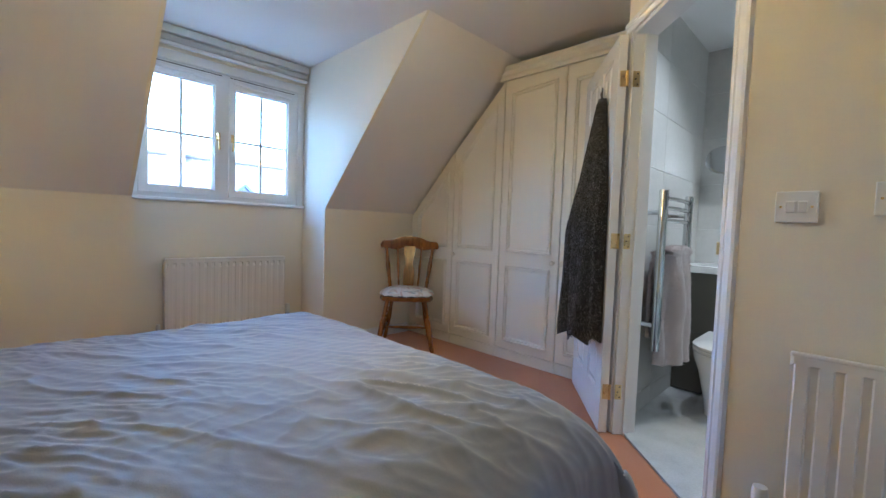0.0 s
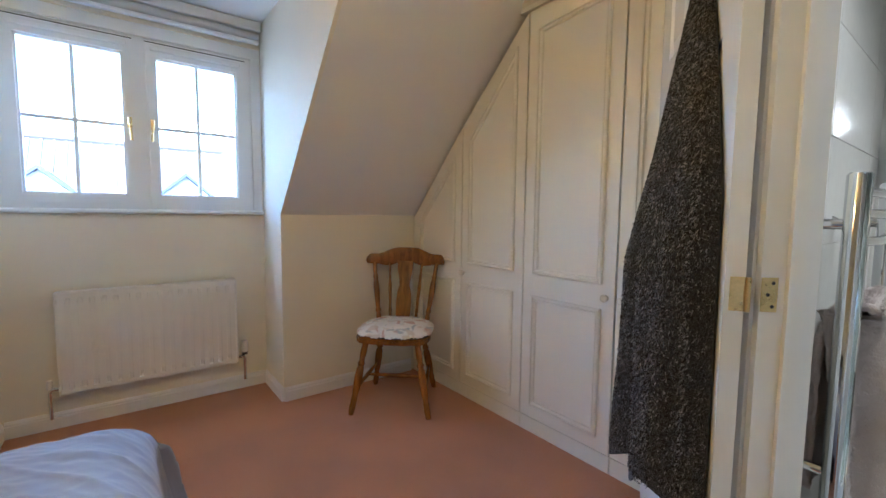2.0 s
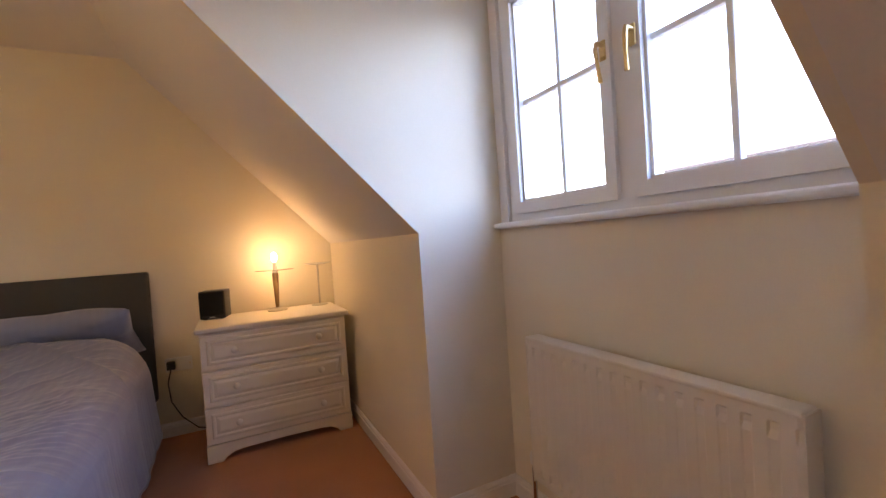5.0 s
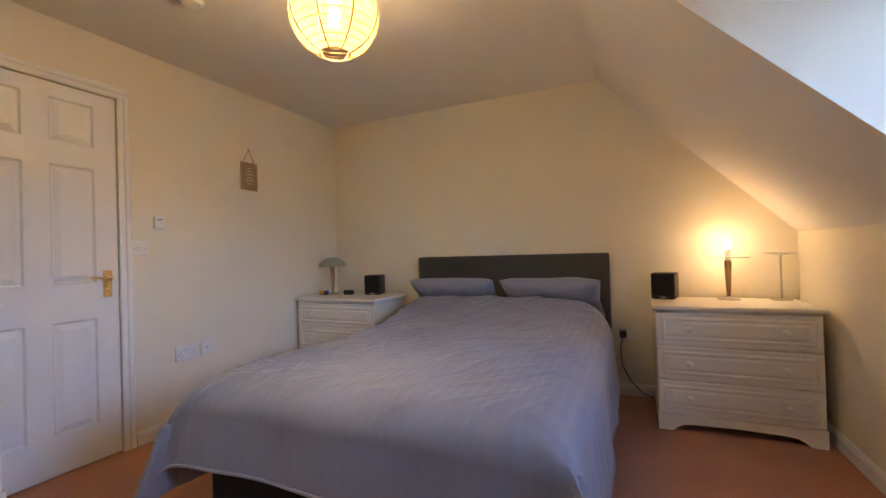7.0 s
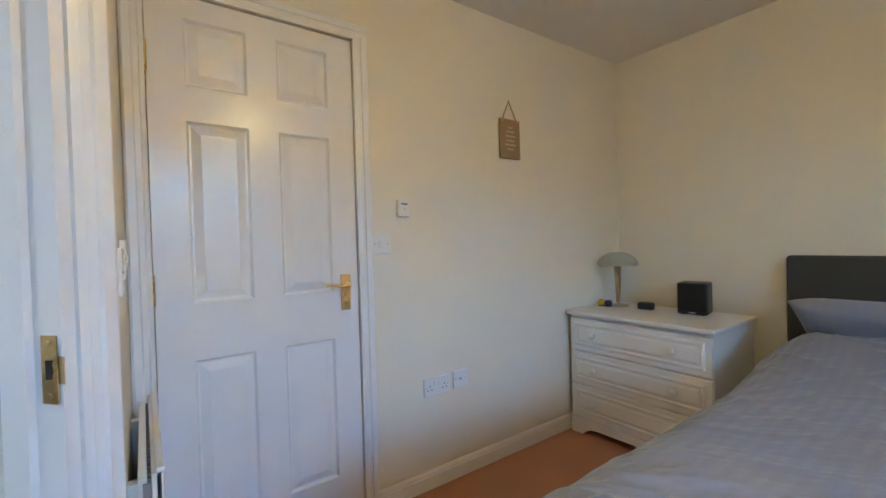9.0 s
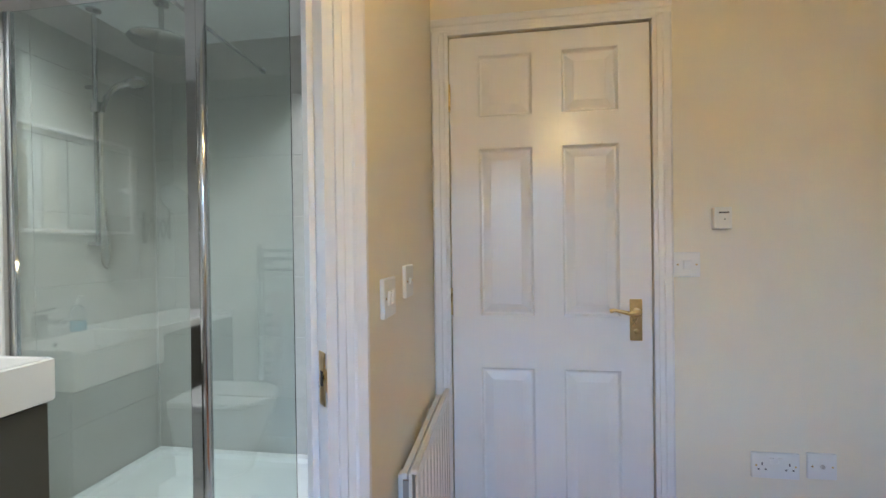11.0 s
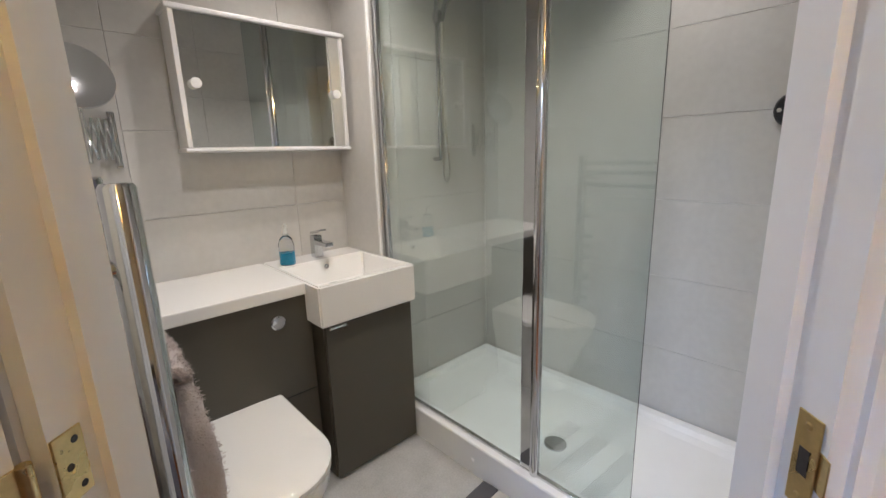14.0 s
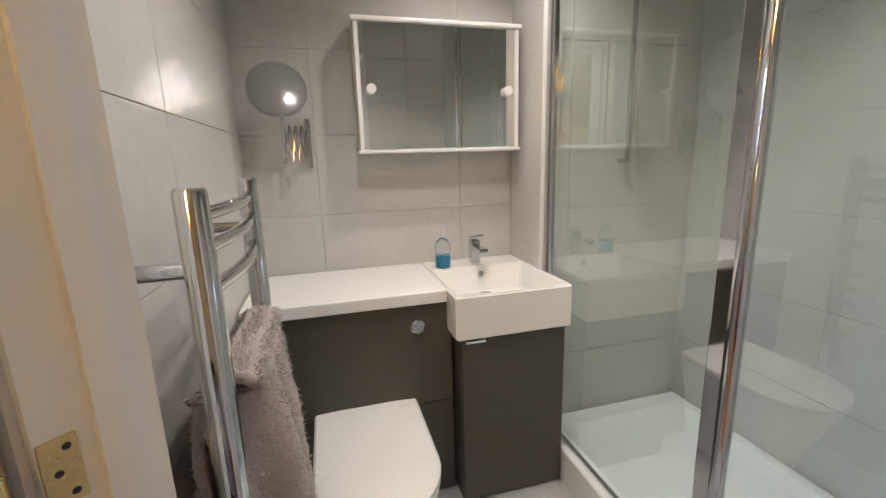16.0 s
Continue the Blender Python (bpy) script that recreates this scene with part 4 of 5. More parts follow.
part("head", lathe([(0.02, 2.18), (0.05, 2.168), (0.125, 2.160), (0.128, 2.152), (0.120, 2.148), (0, 2.148)], 36), CHROME, rain, "broad round chrome rose", True)
ctl = thing("shower_control", "round black shower control on the tiled wall", "shower control", pose(1.13, 2.185, 1.39))
part("dial", lathe([(0.056, 0), (0.056, 0.014), (0.050, 0.022), (0.028, 0.024), (0.026, 0.036), (0, 0.038)], 30, pose(0, 0, 0, 0, -90)), DARKP, ctl, "", True)
for k in range(6):
    part("button", lathe([(0.007, 0), (0.006, 0.003), (0, 0.003)], 12, pose(-0.0228, 0.039 * math.cos(k * 1.047), 0.039 * math.sin(k * 1.047), 0, -90)), STEEL, ctl, "", True)
part("display_ring", lathe([(0.018, 0.0), (0.018, 0.002), (0, 0.002)], 22, pose(-0.038, 0, 0, 0, -90)), CHROME, ctl, "", True)

sc = thing("shower_bottle", "tall black bottle standing on the corner of the shower tray", "bottle", pose(1.06, 2.088, 0.127))
part("bottle", lathe([(0, 0.0), (0.026, 0.0), (0.028, 0.006), (0.028, 0.185), (0.022, 0.205), (0.013, 0.212)], 22), DARKP, sc, "", True)
part("cap", lathe([(0.014, 0.212), (0.015, 0.216), (0.015, 0.244), (0.012, 0.25), (0, 0.25)], 18), DARKP, sc, "", True)

# vanity run
vt = thing("vanity_top", "white moulded L-shaped worktop with square basin", "basin", pose(0.10, 3.795, 0.008))
part("worktop", box(-0.818, -0.142, -0.435, -0.002, 0.785, 0.830, 0.005, 2), CERAMIC, vt, "white moulded worktop")
bm = bmesh.new()
X0, X1, Y0, Y1, ZT, ZB = -0.14, 0.297, -0.53, -0.002, 0.830, 0.672
o = [bm.verts.new(c) for c in ((X0, Y0, ZB), (X1, Y0, ZB), (X1, Y1, ZB), (X0, Y1, ZB))]
t = [bm.verts.new(c) for c in ((X0, Y0, ZT), (X1, Y0, ZT), (X1, Y1, ZT), (X0, Y1, ZT))]
ii = [bm.verts.new(c) for c in ((X0 + 0.018, Y0 + 0.018, ZT), (X1 - 0.018, Y0 + 0.018, ZT), (X1 - 0.018, Y1 - 0.15, ZT), (X0 + 0.018, Y1 - 0.15, ZT))]
lo = [bm.verts.new(c) for c in ((X0 + 0.05, Y0 + 0.04, ZT - 0.085), (X1 - 0.05, Y0 + 0.04, ZT - 0.085), (X1 - 0.04, Y1 - 0.19, ZT - 0.105), (X0 + 0.04, Y1 - 0.19, ZT - 0.105))]
bm.faces.new(o)
for a, b in ((o, t), (t, ii), (ii, lo)):
    for i in range(4):
        bm.faces.new((a[i], a[(i + 1) % 4], b[(i + 1) % 4], b[i]))
bm.faces.new(lo)
bmesh.ops.bevel(bm, geom=list(bm.edges), offset=0.006, segments=3, affect="EDGES")
basin = part("basin", bm, CERAMIC, vt, "square white inset basin", True)
part("overflow", lathe([(0.011, 0), (0.011, 0.004), (0.006, 0.004), (0.006, 0.001), (0, 0.001)], 18, pose(0.08, -0.172, 0.80, 80)), CHROME, basin, "chrome overflow ring", True)
part("plug", lathe([(0.024, 0), (0.022, 0.006), (0, 0.008)], 20, pose(0.08, -0.23, 0.728)), CHROME, basin, "", True)
tap = thing("basin_mixer_tap", "square chrome mixer tap on the basin", "tap", pose(0.18, 3.70, 0.838))
part("body", box(-0.02, 0.02, -0.022, 0.022, 0, 0.105, 0.004), CHROME, tap)
part("spout", box(-0.019, 0.019, -0.125, -0.018, 0.062, 0.084, 0.004), CHROME, tap)
part("lever", box(-0.018, 0.018, -0.075, 0.02, 0.0, 0.010, 0.003, m=pose(0, 0, 0.112, -12)), CHROME, tap)
wcu = thing("toilet_unit", "taupe cistern housing with chrome flush button", "cabinet", pose(0.10, 3.795, 0.008))
part("front_panel", box(-0.818, -0.125, -0.415, -0.395, 0.012, 0.782), TAUPE, wcu)
part("panel_joint", box(-0.818, -0.125, -0.4165, -0.4145, 0.395, 0.398), DARKP, wcu)
part("body", box(-0.818, -0.125, -0.394, -0.01, 0.012, 0.780), TAUPE, wcu)
part("flush_button", lathe([(0.027, 0), (0.027, 0.006), (0.022, 0.010), (0, 0.008)], 26, pose(-0.25, -0.415, 0.70, 90)), CHROME, wcu, "round chrome flush button", True)
vc = thing("basin_cabinet", "taupe basin cupboard with chrome edge pull", "cabinet", pose(0.10, 3.795, 0.008))
part("body", box(-0.115, 0.288, -0.485, -0.01, 0.012, 0.670), TAUPE, vc)
dr_ = part("door", box(-0.113, 0.286, -0.504, -0.487, 0.016, 0.660, 0.001), TAUPE, vc)
part("edge_pull", box(-0.105, -0.03, -0.518, -0.500, 0.652, 0.662, 0.002), CHROME, dr_, "chrome edge pull")

wc = thing("toilet", "white back-to-wall toilet with closed lid", "toilet", pose(-0.345, 3.378, 0))


def dee(w, l, k=16):
    """Outline of a lid: square at the wall, round at the front."""
    r = w / 2
    return [(-r, 0), (r, 0), (r, -(l - r * 1.05))] + [(r * math.cos(a), -(l - r * 1.05) - r * 1.05 * math.sin(a)) for a in [math.pi * i / k for i in range(1, k)]] + [(-r, -(l - r * 1.05))]


def dee_stack(levels):
    bm = bmesh.new()
    rings = [[bm.verts.new((x, y, z)) for x, y in dee(w, l)] for w, l, z in levels]
    for a, b in zip(rings, rings[1:]):
        for i in range(len(a)):
            bm.faces.new((a[i], a[(i + 1) % len(a)], b[(i + 1) % len(a)], b[i]))
    bm.faces.new(rings[0]), bm.faces.new(rings[-1])
    return bm


part("pan", dee_stack([(0.24, 0.36, 0.012), (0.25, 0.38, 0.10), (0.30, 0.45, 0.27), (0.345, 0.49, 0.35), (0.35, 0.495, 0.385)]), CERAMIC, wc, "", True)
part("seat", dee_stack([(0.352, 0.495, 0.388), (0.358, 0.50, 0.392), (0.358, 0.50, 0.402), (0.352, 0.496, 0.405)]), CERAMIC, wc, "", True)
part("lid", dee_stack([(0.352, 0.496, 0.408), (0.360, 0.503, 0.412), (0.360, 0.503, 0.424), (0.345, 0.49, 0.432), (0.20, 0.36, 0.436)]), CERAMIC, wc, "", True)

mc = thing("mirror_cabinet", "white mirrored wall cabinet with two sliding doors", "cabinet", pose(0.045, 3.795, 1.315))
part("body", box(-0.325, 0.325, -0.118, -0.001, 0.012, 0.472), GLOSS, mc)
part("top_ledge", box(-0.337, 0.337, -0.135, -0.0005, 0.470, 0.488, 0.006, 3), GLOSS, mc)
part("bottom_ledge", box(-0.335, 0.335, -0.132, -0.0008, 0.0, 0.014, 0.005, 3), GLOSS, mc)
for x in (-0.327, 0.311):
    part("side_post", box(x, x + 0.016, -0.128, -0.002, 0.014, 0.470, 0.003), GLOSS, mc)
for x0, x1, y in ((-0.31, 0.02, -0.126), (0.0, 0.31, -0.121)):
    d_ = part("mirror_door", box(x0, x1, y, y + 0.004, 0.016, 0.468, 0.001), MIRROR, mc, "sliding mirror door")
    kx = x0 + 0.035 if x0 < -0.1 else x1 - 0.035
    part("knob", lathe([(0.011, 0), (0.011, 0.008), (0.018, 0.014), (0.018, 0.022), (0, 0.026)], 18, pose(kx, y, 0.235, 90)), GLOSS, d_, "round white knob", True)

mm = thing("shaving_mirror", "round chrome shaving mirror on a folding wall arm", "mirror", pose(-0.474, 3.795, 1.366))
part("wall_bar", box(-0.011, 0.011, -0.016, -0.002, -0.10, 0.09, 0.004), CHROME, mm)
part("hinge_rod", tube([(0, -0.022, -0.09), (0, -0.022, 0.085)], 0.006, 10), CHROME, mm, "", True)
for k in range(4):
    ax, ay, bx_, by_ = -0.02 * k, -0.022 - 0.022 * k, -0.02 * (k + 1), -0.022 - 0.022 * (k + 1)
    for z0, z1 in ((-0.07, 0.06), (0.06, -0.07)):
        part("scissor_link", tube([(ax, ay, z0), (bx_, by_, z1)], 0.0042, 8), CHROME, mm, "", True)
part("outer_rod", tube([(-0.082, -0.112, -0.08), (-0.082, -0.112, 0.09)], 0.006, 10), CHROME, mm, "", True)
disc = look((-0.085, -0.15, 0.174), (0.06, -1.2, 0.54))
fr = part("mirror_frame", lathe([(0.0, -0.012), (0.092, -0.010), (0.102, 0.0), (0.101, 0.008), (0.094, 0.009)], 40, disc @ pose(0, 0, 0, 180)), CHROME, mm, "chrome mirror rim", True)
part("mirror_glass", lathe([(0.0, 0.0085), (0.093, 0.0085), (0.095, 0.004)], 40, disc @ pose(0, 0, 0, 180)), MIRROR, fr)
part("yoke", tube([(-0.082, -0.112, 0.09), (-0.079, -0.13, 0.195)], 0.005, 8), CHROME, mm, "", True)

sb = thing("soap_bottle", "clear pump bottle of bright blue liquid soap", "bottle", pose(0.03, 3.672, 0.838))
part("bottle", lathe([(0.0, 0.001), (0.030, 0.001), (0.032, 0.01), (0.032, 0.09), (0.024, 0.115), (0.012, 0.125), (0.012, 0.135)], 22), glass("clear_plastic", (0.93, 0.96, 0.97), 0.05, 1.3), sb, "clear plastic bottle", True)
part("liquid", lathe([(0.0, 0.004), (0.029, 0.004), (0.030, 0.012), (0.030, 0.055), (0, 0.055)], 22), mat("blue_soap", (0.02, 0.33, 0.55), 0.15, var=0.05, bump=0), sb, "blue liquid soap", True)
part("pump", tube([(0, 0, 0.135), (0, 0, 0.165), (-0.004, -0.012, 0.172), (-0.008, -0.035, 0.168)], [0.011, 0.006, 0.006, 0.005], 12), PLASTIC, sb, "white pump", True)

# heated towel rail with towel
tr = thing("towel_rail", "curved chrome ladder towel radiator on the wall", "towel rail", pose(-0.72, 0.02, 0))
for y in (2.635, 3.085):
    part("upright", tube([(0.116, y, 0.42), (0.116, y, 1.25), (0.116, y, 1.256)], [0.023, 0.023, 0.019], 18), CHROME, tr, "", True)
    for z in (0.55, 1.14):
        part("wall_bracket", tube([(-0.004, y, z), (0.010, y, z), (0.116, y, z)], [0.022, 0.013, 0.012], 12), CHROME, tr, "", True)
for z in (0.46, 0.52, 0.58, 0.70, 0.76, 0.82, 0.93, 1.10, 1.165, 1.215):
    part("bar", tube([(0.116, 2.635, z), (0.122, 2.70, z), (0.132, 2.78, z), (0.136, 2.86, z), (0.132, 2.94, z), (0.122, 3.02, z), (0.116, 3.085, z)], 0.0115, 12), CHROME, tr, "curved chrome bar", True)
TOWEL = mat("blush_grey_towelling", (0.52, 0.44, 0.41), 0.95, var=0.14, scale=10, bump=1.0, bscale=350, dist=0.006, sheen=0.5)


def towel_mesh():
    bm = bmesh.new()
    path = [(0.035, 0.47), (0.036, 0.60), (0.038, 0.74), (0.044, 0.86), (0.060, 0.915), (0.085, 0.945), (0.115, 0.942), (0.134, 0.92), (0.140, 0.86), (0.142, 0.78), (0.143, 0.66), (0.144, 0.54), (0.145, 0.42), (0.146, 0.34)]
    n = 90
    fine = []
    for (x0, z0), (x1, z1) in zip(path, path[1:]):
        fine += [(x0 + (x1 - x0) * k / 12, z0 + (z1 - z0) * k / 12) for k in range(12)]
    fine.append(path[-1])
    grid = []
    for j, (x, z) in enumerate(fine):
        row = []
        for i in range(n + 1):
            y = 2.785 + 0.34 * i / n
            drop = max(0, 0.94 - z)
            bow = -0.75 * max(0, abs(y - 2.96) - 0.06) ** 2 / 0.1 if j > len(fine) / 2 else 0
            w = bow + 0.022 * math.sin(i * 0.24 + 0.6 + 1.2 * z) * min(1, drop * 3) + 0.012 * noise.noise(Vector((y * 9, z * 5, 0)))
            fz = 0.003 * noise.noise(Vector((x * 60, y * 60, z * 60))) + 0.003 * noise.noise(Vector((x * 160, y * 160, z * 160)))
            row.append(bm.verts.new((x + (w if j > len(fine) / 2 else 0.2 * w) + fz, y + 0.02 * noise.noise(Vector((z * 3, 2, x * 4))), z + 0.014 * noise.noise(Vector((y * 8, 5, 1))))))
        grid.append(row)
    for p, q in zip(grid, grid[1:]):
        for i in range(n):
            bm.faces.new((p[i], p[i + 1], q[i + 1], q[i]))
    return bm


tw = thing("towel", "fluffy blush-grey towel folded over the towel rail", "towel", pose(-0.690, -0.095, 0))
o = part("cloth", towel_mesh(), TOWEL, tw)
o.data.shade_smooth()
so = o.modifiers.new("solid", "SOLIDIFY")
so.thickness, so.offset = 0.018, 1
nap, rng = bmesh.new(), random.Random(5)
faces = [(q.center.copy(), q.normal.copy()) for q in o.data.polygons]
for k in range(26000):
    c, nrm = faces[rng.randrange(len(faces))]
    jit = Vector((rng.uniform(-1, 1), rng.uniform(-1, 1), rng.uniform(-1.4, 0.6)))
    base = c + nrm * 0.017 + jit * 0.004
    sd = jit.cross(nrm)
    if sd.length < 1e-4:
        continue
    sd = sd.normalized() * 0.0011
    nap.faces.new((nap.verts.new(base - sd), nap.verts.new(base + sd), nap.verts.new(base + nrm * 0.005 + jit * 0.004)))
part("nap", nap, TOWEL, tw, "fluffy towelling loops")

mtb = thing("bath_mat", "striped bath mat in grey, white and charcoal", "mat", pose(0.17, 2.50, 0.012, 0, 0, 4))
for i in range(10):
    c = ((0.62, 0.60, 0.57), (0.10, 0.10, 0.11), (0.62, 0.60, 0.57), (0.30, 0.28, 0.25))[i % 4]
    part("stripe", box(-0.24, 0.24, -0.36 + i * 0.072, -0.36 + (i + 1) * 0.072, 0.0, 0.014 + 0.001 * (i % 2), 0.004), mat("mat_pile", c, 0.95, var=0.12, bump=0.8, bscale=300), mtb)

for dx, dy in ((0.90, 2.48), (0.15, 3.25), (-0.25, 2.80)):
    dl = thing("downlight_fitting", "small round recessed downlight in the bathroom ceiling", "downlight", pose(dx, dy, BC), "bathroom downlights")
    part("bezel", lathe([(0.028, -0.001), (0.030, -0.004), (0.042, -0.004), (0.043, 0.0)], 24), GLOSS, dl, "", True)
    part("lens", lathe([(0, -0.001), (0.029, -0.001), (0.029, 0.0)], 20), glow("downlight_glow", (1.0, 0.92, 0.8), 1.5), dl)


# ---- latch keep on the bathroom door lining ----
kp = thing("latch_keep", "brass latch keep on the door lining", "latch", DIAG @ pose(O1 - 0.021, 0.0, 0.985))
part("plate", box(-0.002, 0.0, 0.002, 0.030, -0.05, 0.05, 0.0008), BRASS, kp)
part("lip", box(-0.0015, 0.0, -0.012, 0.004, -0.02, 0.02, 0.0006, m=pose(0.001, 0, 0, 0, 0, -14)), BRASS, kp)
part("strike_hole", box(-0.0026, -0.0022, 0.010, 0.022, -0.014, 0.014), DARKP, kp)
for z in (-0.038, 0.038):
    part("screw", lathe([(0.0045, 0), (0.003, 0.0012), (0, 0.0012)], 10, pose(-0.002, 0.016, z, 0, -90)), BRASS, kp, "", True)

# ---- paper lantern ----
PAPER = bpy.data.materials.new("lantern_paper")
PAPER.use_nodes = True
pn, pl_ = PAPER.node_tree.nodes, PAPER.node_tree.links
pn.remove(pn["Principled BSDF"])
tl, tp, mx_, df = pn.new("ShaderNodeBsdfTranslucent"), pn.new("ShaderNodeBsdfTransparent"), pn.new("ShaderNodeMixShader"), pn.new("ShaderNodeTexNoise")
df.inputs["Scale"].default_value = 30
cr = pn.new("ShaderNodeValToRGB")
cr.color_ramp.elements[0].color, cr.color_ramp.elements[1].color = (0.19, 0.125, 0.052, 1), (0.25, 0.17, 0.075, 1)
pl_.new(df.outputs[0], cr.inputs[0])
pl_.new(cr.outputs[0], tl.inputs[0])
mx_.inputs[0].default_value = 0.36
pl_.new(tl.outputs[0], mx_.inputs[1])
pl_.new(tp.outputs[0], mx_.inputs[2])
pl_.new(mx_.outputs[0], pn["Material Output"].inputs[0])
CANE = mat("bamboo_wire", (0.30, 0.19, 0.08), 0.6, var=0.1)
lan = thing("pendant_lamp", "round cream paper lantern hanging lit from the ceiling", "lamp", pose(-1.0, 1.19, 2.02))
prof = [(0.172 * math.cos(radians(a)), 0.168 * math.sin(radians(a))) for a in range(-70, 71, 5)]
bm = bmesh.new()
seg = 48
rings = [[bm.verts.new((r * math.cos(2 * math.pi * i / seg), r * math.sin(2 * math.pi * i / seg), z)) for i in range(seg)] for r, z in prof]
for a, b in zip(rings, rings[1:]):
    for i in range(seg):
        bm.faces.new((a[i], a[(i + 1) % seg], b[(i + 1) % seg], b[i]))
part("paper_shade", bm, PAPER, lan, "cream paper shade", True)
for k in range(-7, 8):
    a = radians(k * 10)
    r, z = 0.1732 * math.cos(a), 0.1688 * math.sin(a)
    part("hoop", tube([(r * math.cos(t), r * math.sin(t), z) for t in [2 * math.pi * i / 40 for i in range(40)]], 0.0014 if abs(k) < 7 else 0.0025, 5, closed=True), CANE, lan)
for k in range(8):
    t = 2 * math.pi * k / 8 + 0.3
    part("seam", tube([(0.1725 * math.cos(radians(a)) * math.cos(t), 0.1725 * math.cos(radians(a)) * math.sin(t), 0.1685 * math.sin(radians(a))) for a in range(-70, 71, 7)], 0.0032, 5), CANE, lan)
part("flex", tube([(0, 0, 0.08), (0, 0, 0.300)], 0.004, 8), PLASTIC, lan, "", True)
part("lampholder", lathe([(0.018, 0.05), (0.02, 0.06), (0.018, 0.10), (0.008, 0.115)], 14), PLASTIC, lan, "", True)
part("ceiling_rose", lathe([(0.045, 0.314), (0.043, 0.298), (0.02, 0.290), (0, 0.289)], 24), PLASTIC, lan, "white ceiling rose", True)
part("bulb", lathe([(0, -0.045), (0.02, -0.04), (0.03, -0.015), (0.026, 0.015), (0.013, 0.05)], 16), glass("bulb_glass", (1, 0.97, 0.9), 0.1, 1.1), lan).visible_shadow = False

sd = thing("smoke_alarm", "round white smoke alarm on the ceiling", "alarm", pose(-0.14, 1.17, CH))
part("body", lathe([(0.055, 0), (0.054, -0.018), (0.040, -0.032), (0, -0.034)], 30), PLASTIC, sd, "", True)
part("vent_ring", lathe([(0.0545, -0.010), (0.0555, -0.012), (0.0545, -0.014)], 30), RSLOT, sd)

# ---- bedside lamps and things on the chests ----
CT = 0.725
FROST = glass("frosted_lamp_glass", (0.86, 0.90, 0.88), 0.35, 1.3)
CLEARG = glass("thin_lamp_glass", (0.98, 0.97, 0.93), 0.02, 1.15)
OAKL = wood("pale_turned_wood", (0.42, 0.27, 0.13), 0.4)


def table_lamp(label, m, lit):
    e = thing("table_lamp", label, "lamp", m, "bedside lamps")
    part("base", lathe([(0.0, 0.0), (0.062, 0.0), (0.063, 0.005), (0.050, 0.011), (0.014, 0.016), (0.010, 0.022)], 32), STEEL, e, "round steel base", True)
    part("stem", lathe([(0.010, 0.02), (0.0125, 0.05), (0.017, 0.15), (0.020, 0.235), (0.018, 0.245)], 18), OAKL, e, "tapered wooden stem", True)
    part("collar", lathe([(0.015, 0.244), (0.020, 0.249), (0.015, 0.256)], 18), STEEL, e, "", True)
    dome = [(0.122, 0.258), (0.119, 0.270), (0.102, 0.298), (0.070, 0.322), (0.032, 0.334), (0.006, 0.336)]
    if lit:
        part("bulb_holder", lathe([(0.012, 0.256), (0.014, 0.205), (0.014, 0.315), (0.011, 0.320)], 16), PLASTIC, e, "white bulb holder", True)
        part("glass_plate", lathe([(0.014, 0.258), (0.118, 0.264), (0.119, 0.267), (0.014, 0.261)], 36), CLEARG, e, "clear glass shade disc", True).visible_shadow = False
        part("bulb", lathe([(0.0095, 0.32), (0.016, 0.335), (0.019, 0.352), (0.013, 0.372), (0, 0.380)], 18), glow("bulb_glow", (1.0, 0.80, 0.45), 4), e, "glowing bulb", True)
    else:
        part("shade", lathe(dome + [(r * 0.97, z - 0.003) for r, z in dome[::-1]], 40), FROST, e, "frosted glass dome shade", True)
    return e


table_lamp("lit bedside lamp with tapered wooden stem and glass disc", pose(-2.575, -0.66, CT), True)
table_lamp("unlit bedside lamp with frosted glass dome shade", pose(0.49, -0.58, CT), False)
dl_ = thing("disc_lamp", "small unlit lamp with flat glass disc on a thin stem", "lamp", pose(-2.85, -0.68, CT))
part("base", lathe([(0, 0), (0.055, 0), (0.055, 0.004), (0.012, 0.010), (0, 0.010)], 30), STEEL, dl_, "round steel base", True)
part("stem", lathe([(0.006, 0.008), (0.005, 0.14), (0.007, 0.275)], 14), STEEL, dl_, "thin steel stem", True)
part("glass_disc", lathe([(0, 0.276), (0.03, 0.277), (0.088, 0.286), (0.090, 0.289), (0.03, 0.282), (0, 0.281)], 36), FROST, dl_, "flat frosted glass disc", True)
for m, lab in ((pose(-2.215, -0.66, CT, 0, 0, -14), "small black cube loudspeaker on the chest of drawers"), (pose(0.05, -0.60, CT, 0, 0, 12), "small black loudspeaker beside the bed")):
    sp = thing("loudspeaker", lab, "speaker", m, "bedside loudspeakers")
    part("cabinet", box(-0.072, 0.072, -0.075, 0.060, 0.004, 0.172, 0.008, 3), DARKP, sp, "", True)
    part("grille", box(-0.065, 0.065, 0.060, 0.066, 0.024, 0.166, 0.004), mat("black_speaker_cloth", (0.008, 0.008, 0.009), 0.95, var=0.2, bump=0.5, bscale=600), sp, "black cloth grille")
    part("badge", box(-0.016, 0.016, 0.0605, 0.062, 0.010, 0.017), STEEL, sp)
    for x in (-0.045, 0.045):
        part("rubber_foot", box(x - 0.008, x + 0.008, -0.045, 0.045, 0, 0.005), DARKP, sp)
ck = thing("alarm_clock", "small black alarm clock on the bedside chest", "clock", pose(0.30, -0.56, CT, 0, 0, 8))
part("body", box(-0.045, 0.045, -0.02, 0.02, 0, 0.042, 0.010, 3), DARKP, ck, "", True)
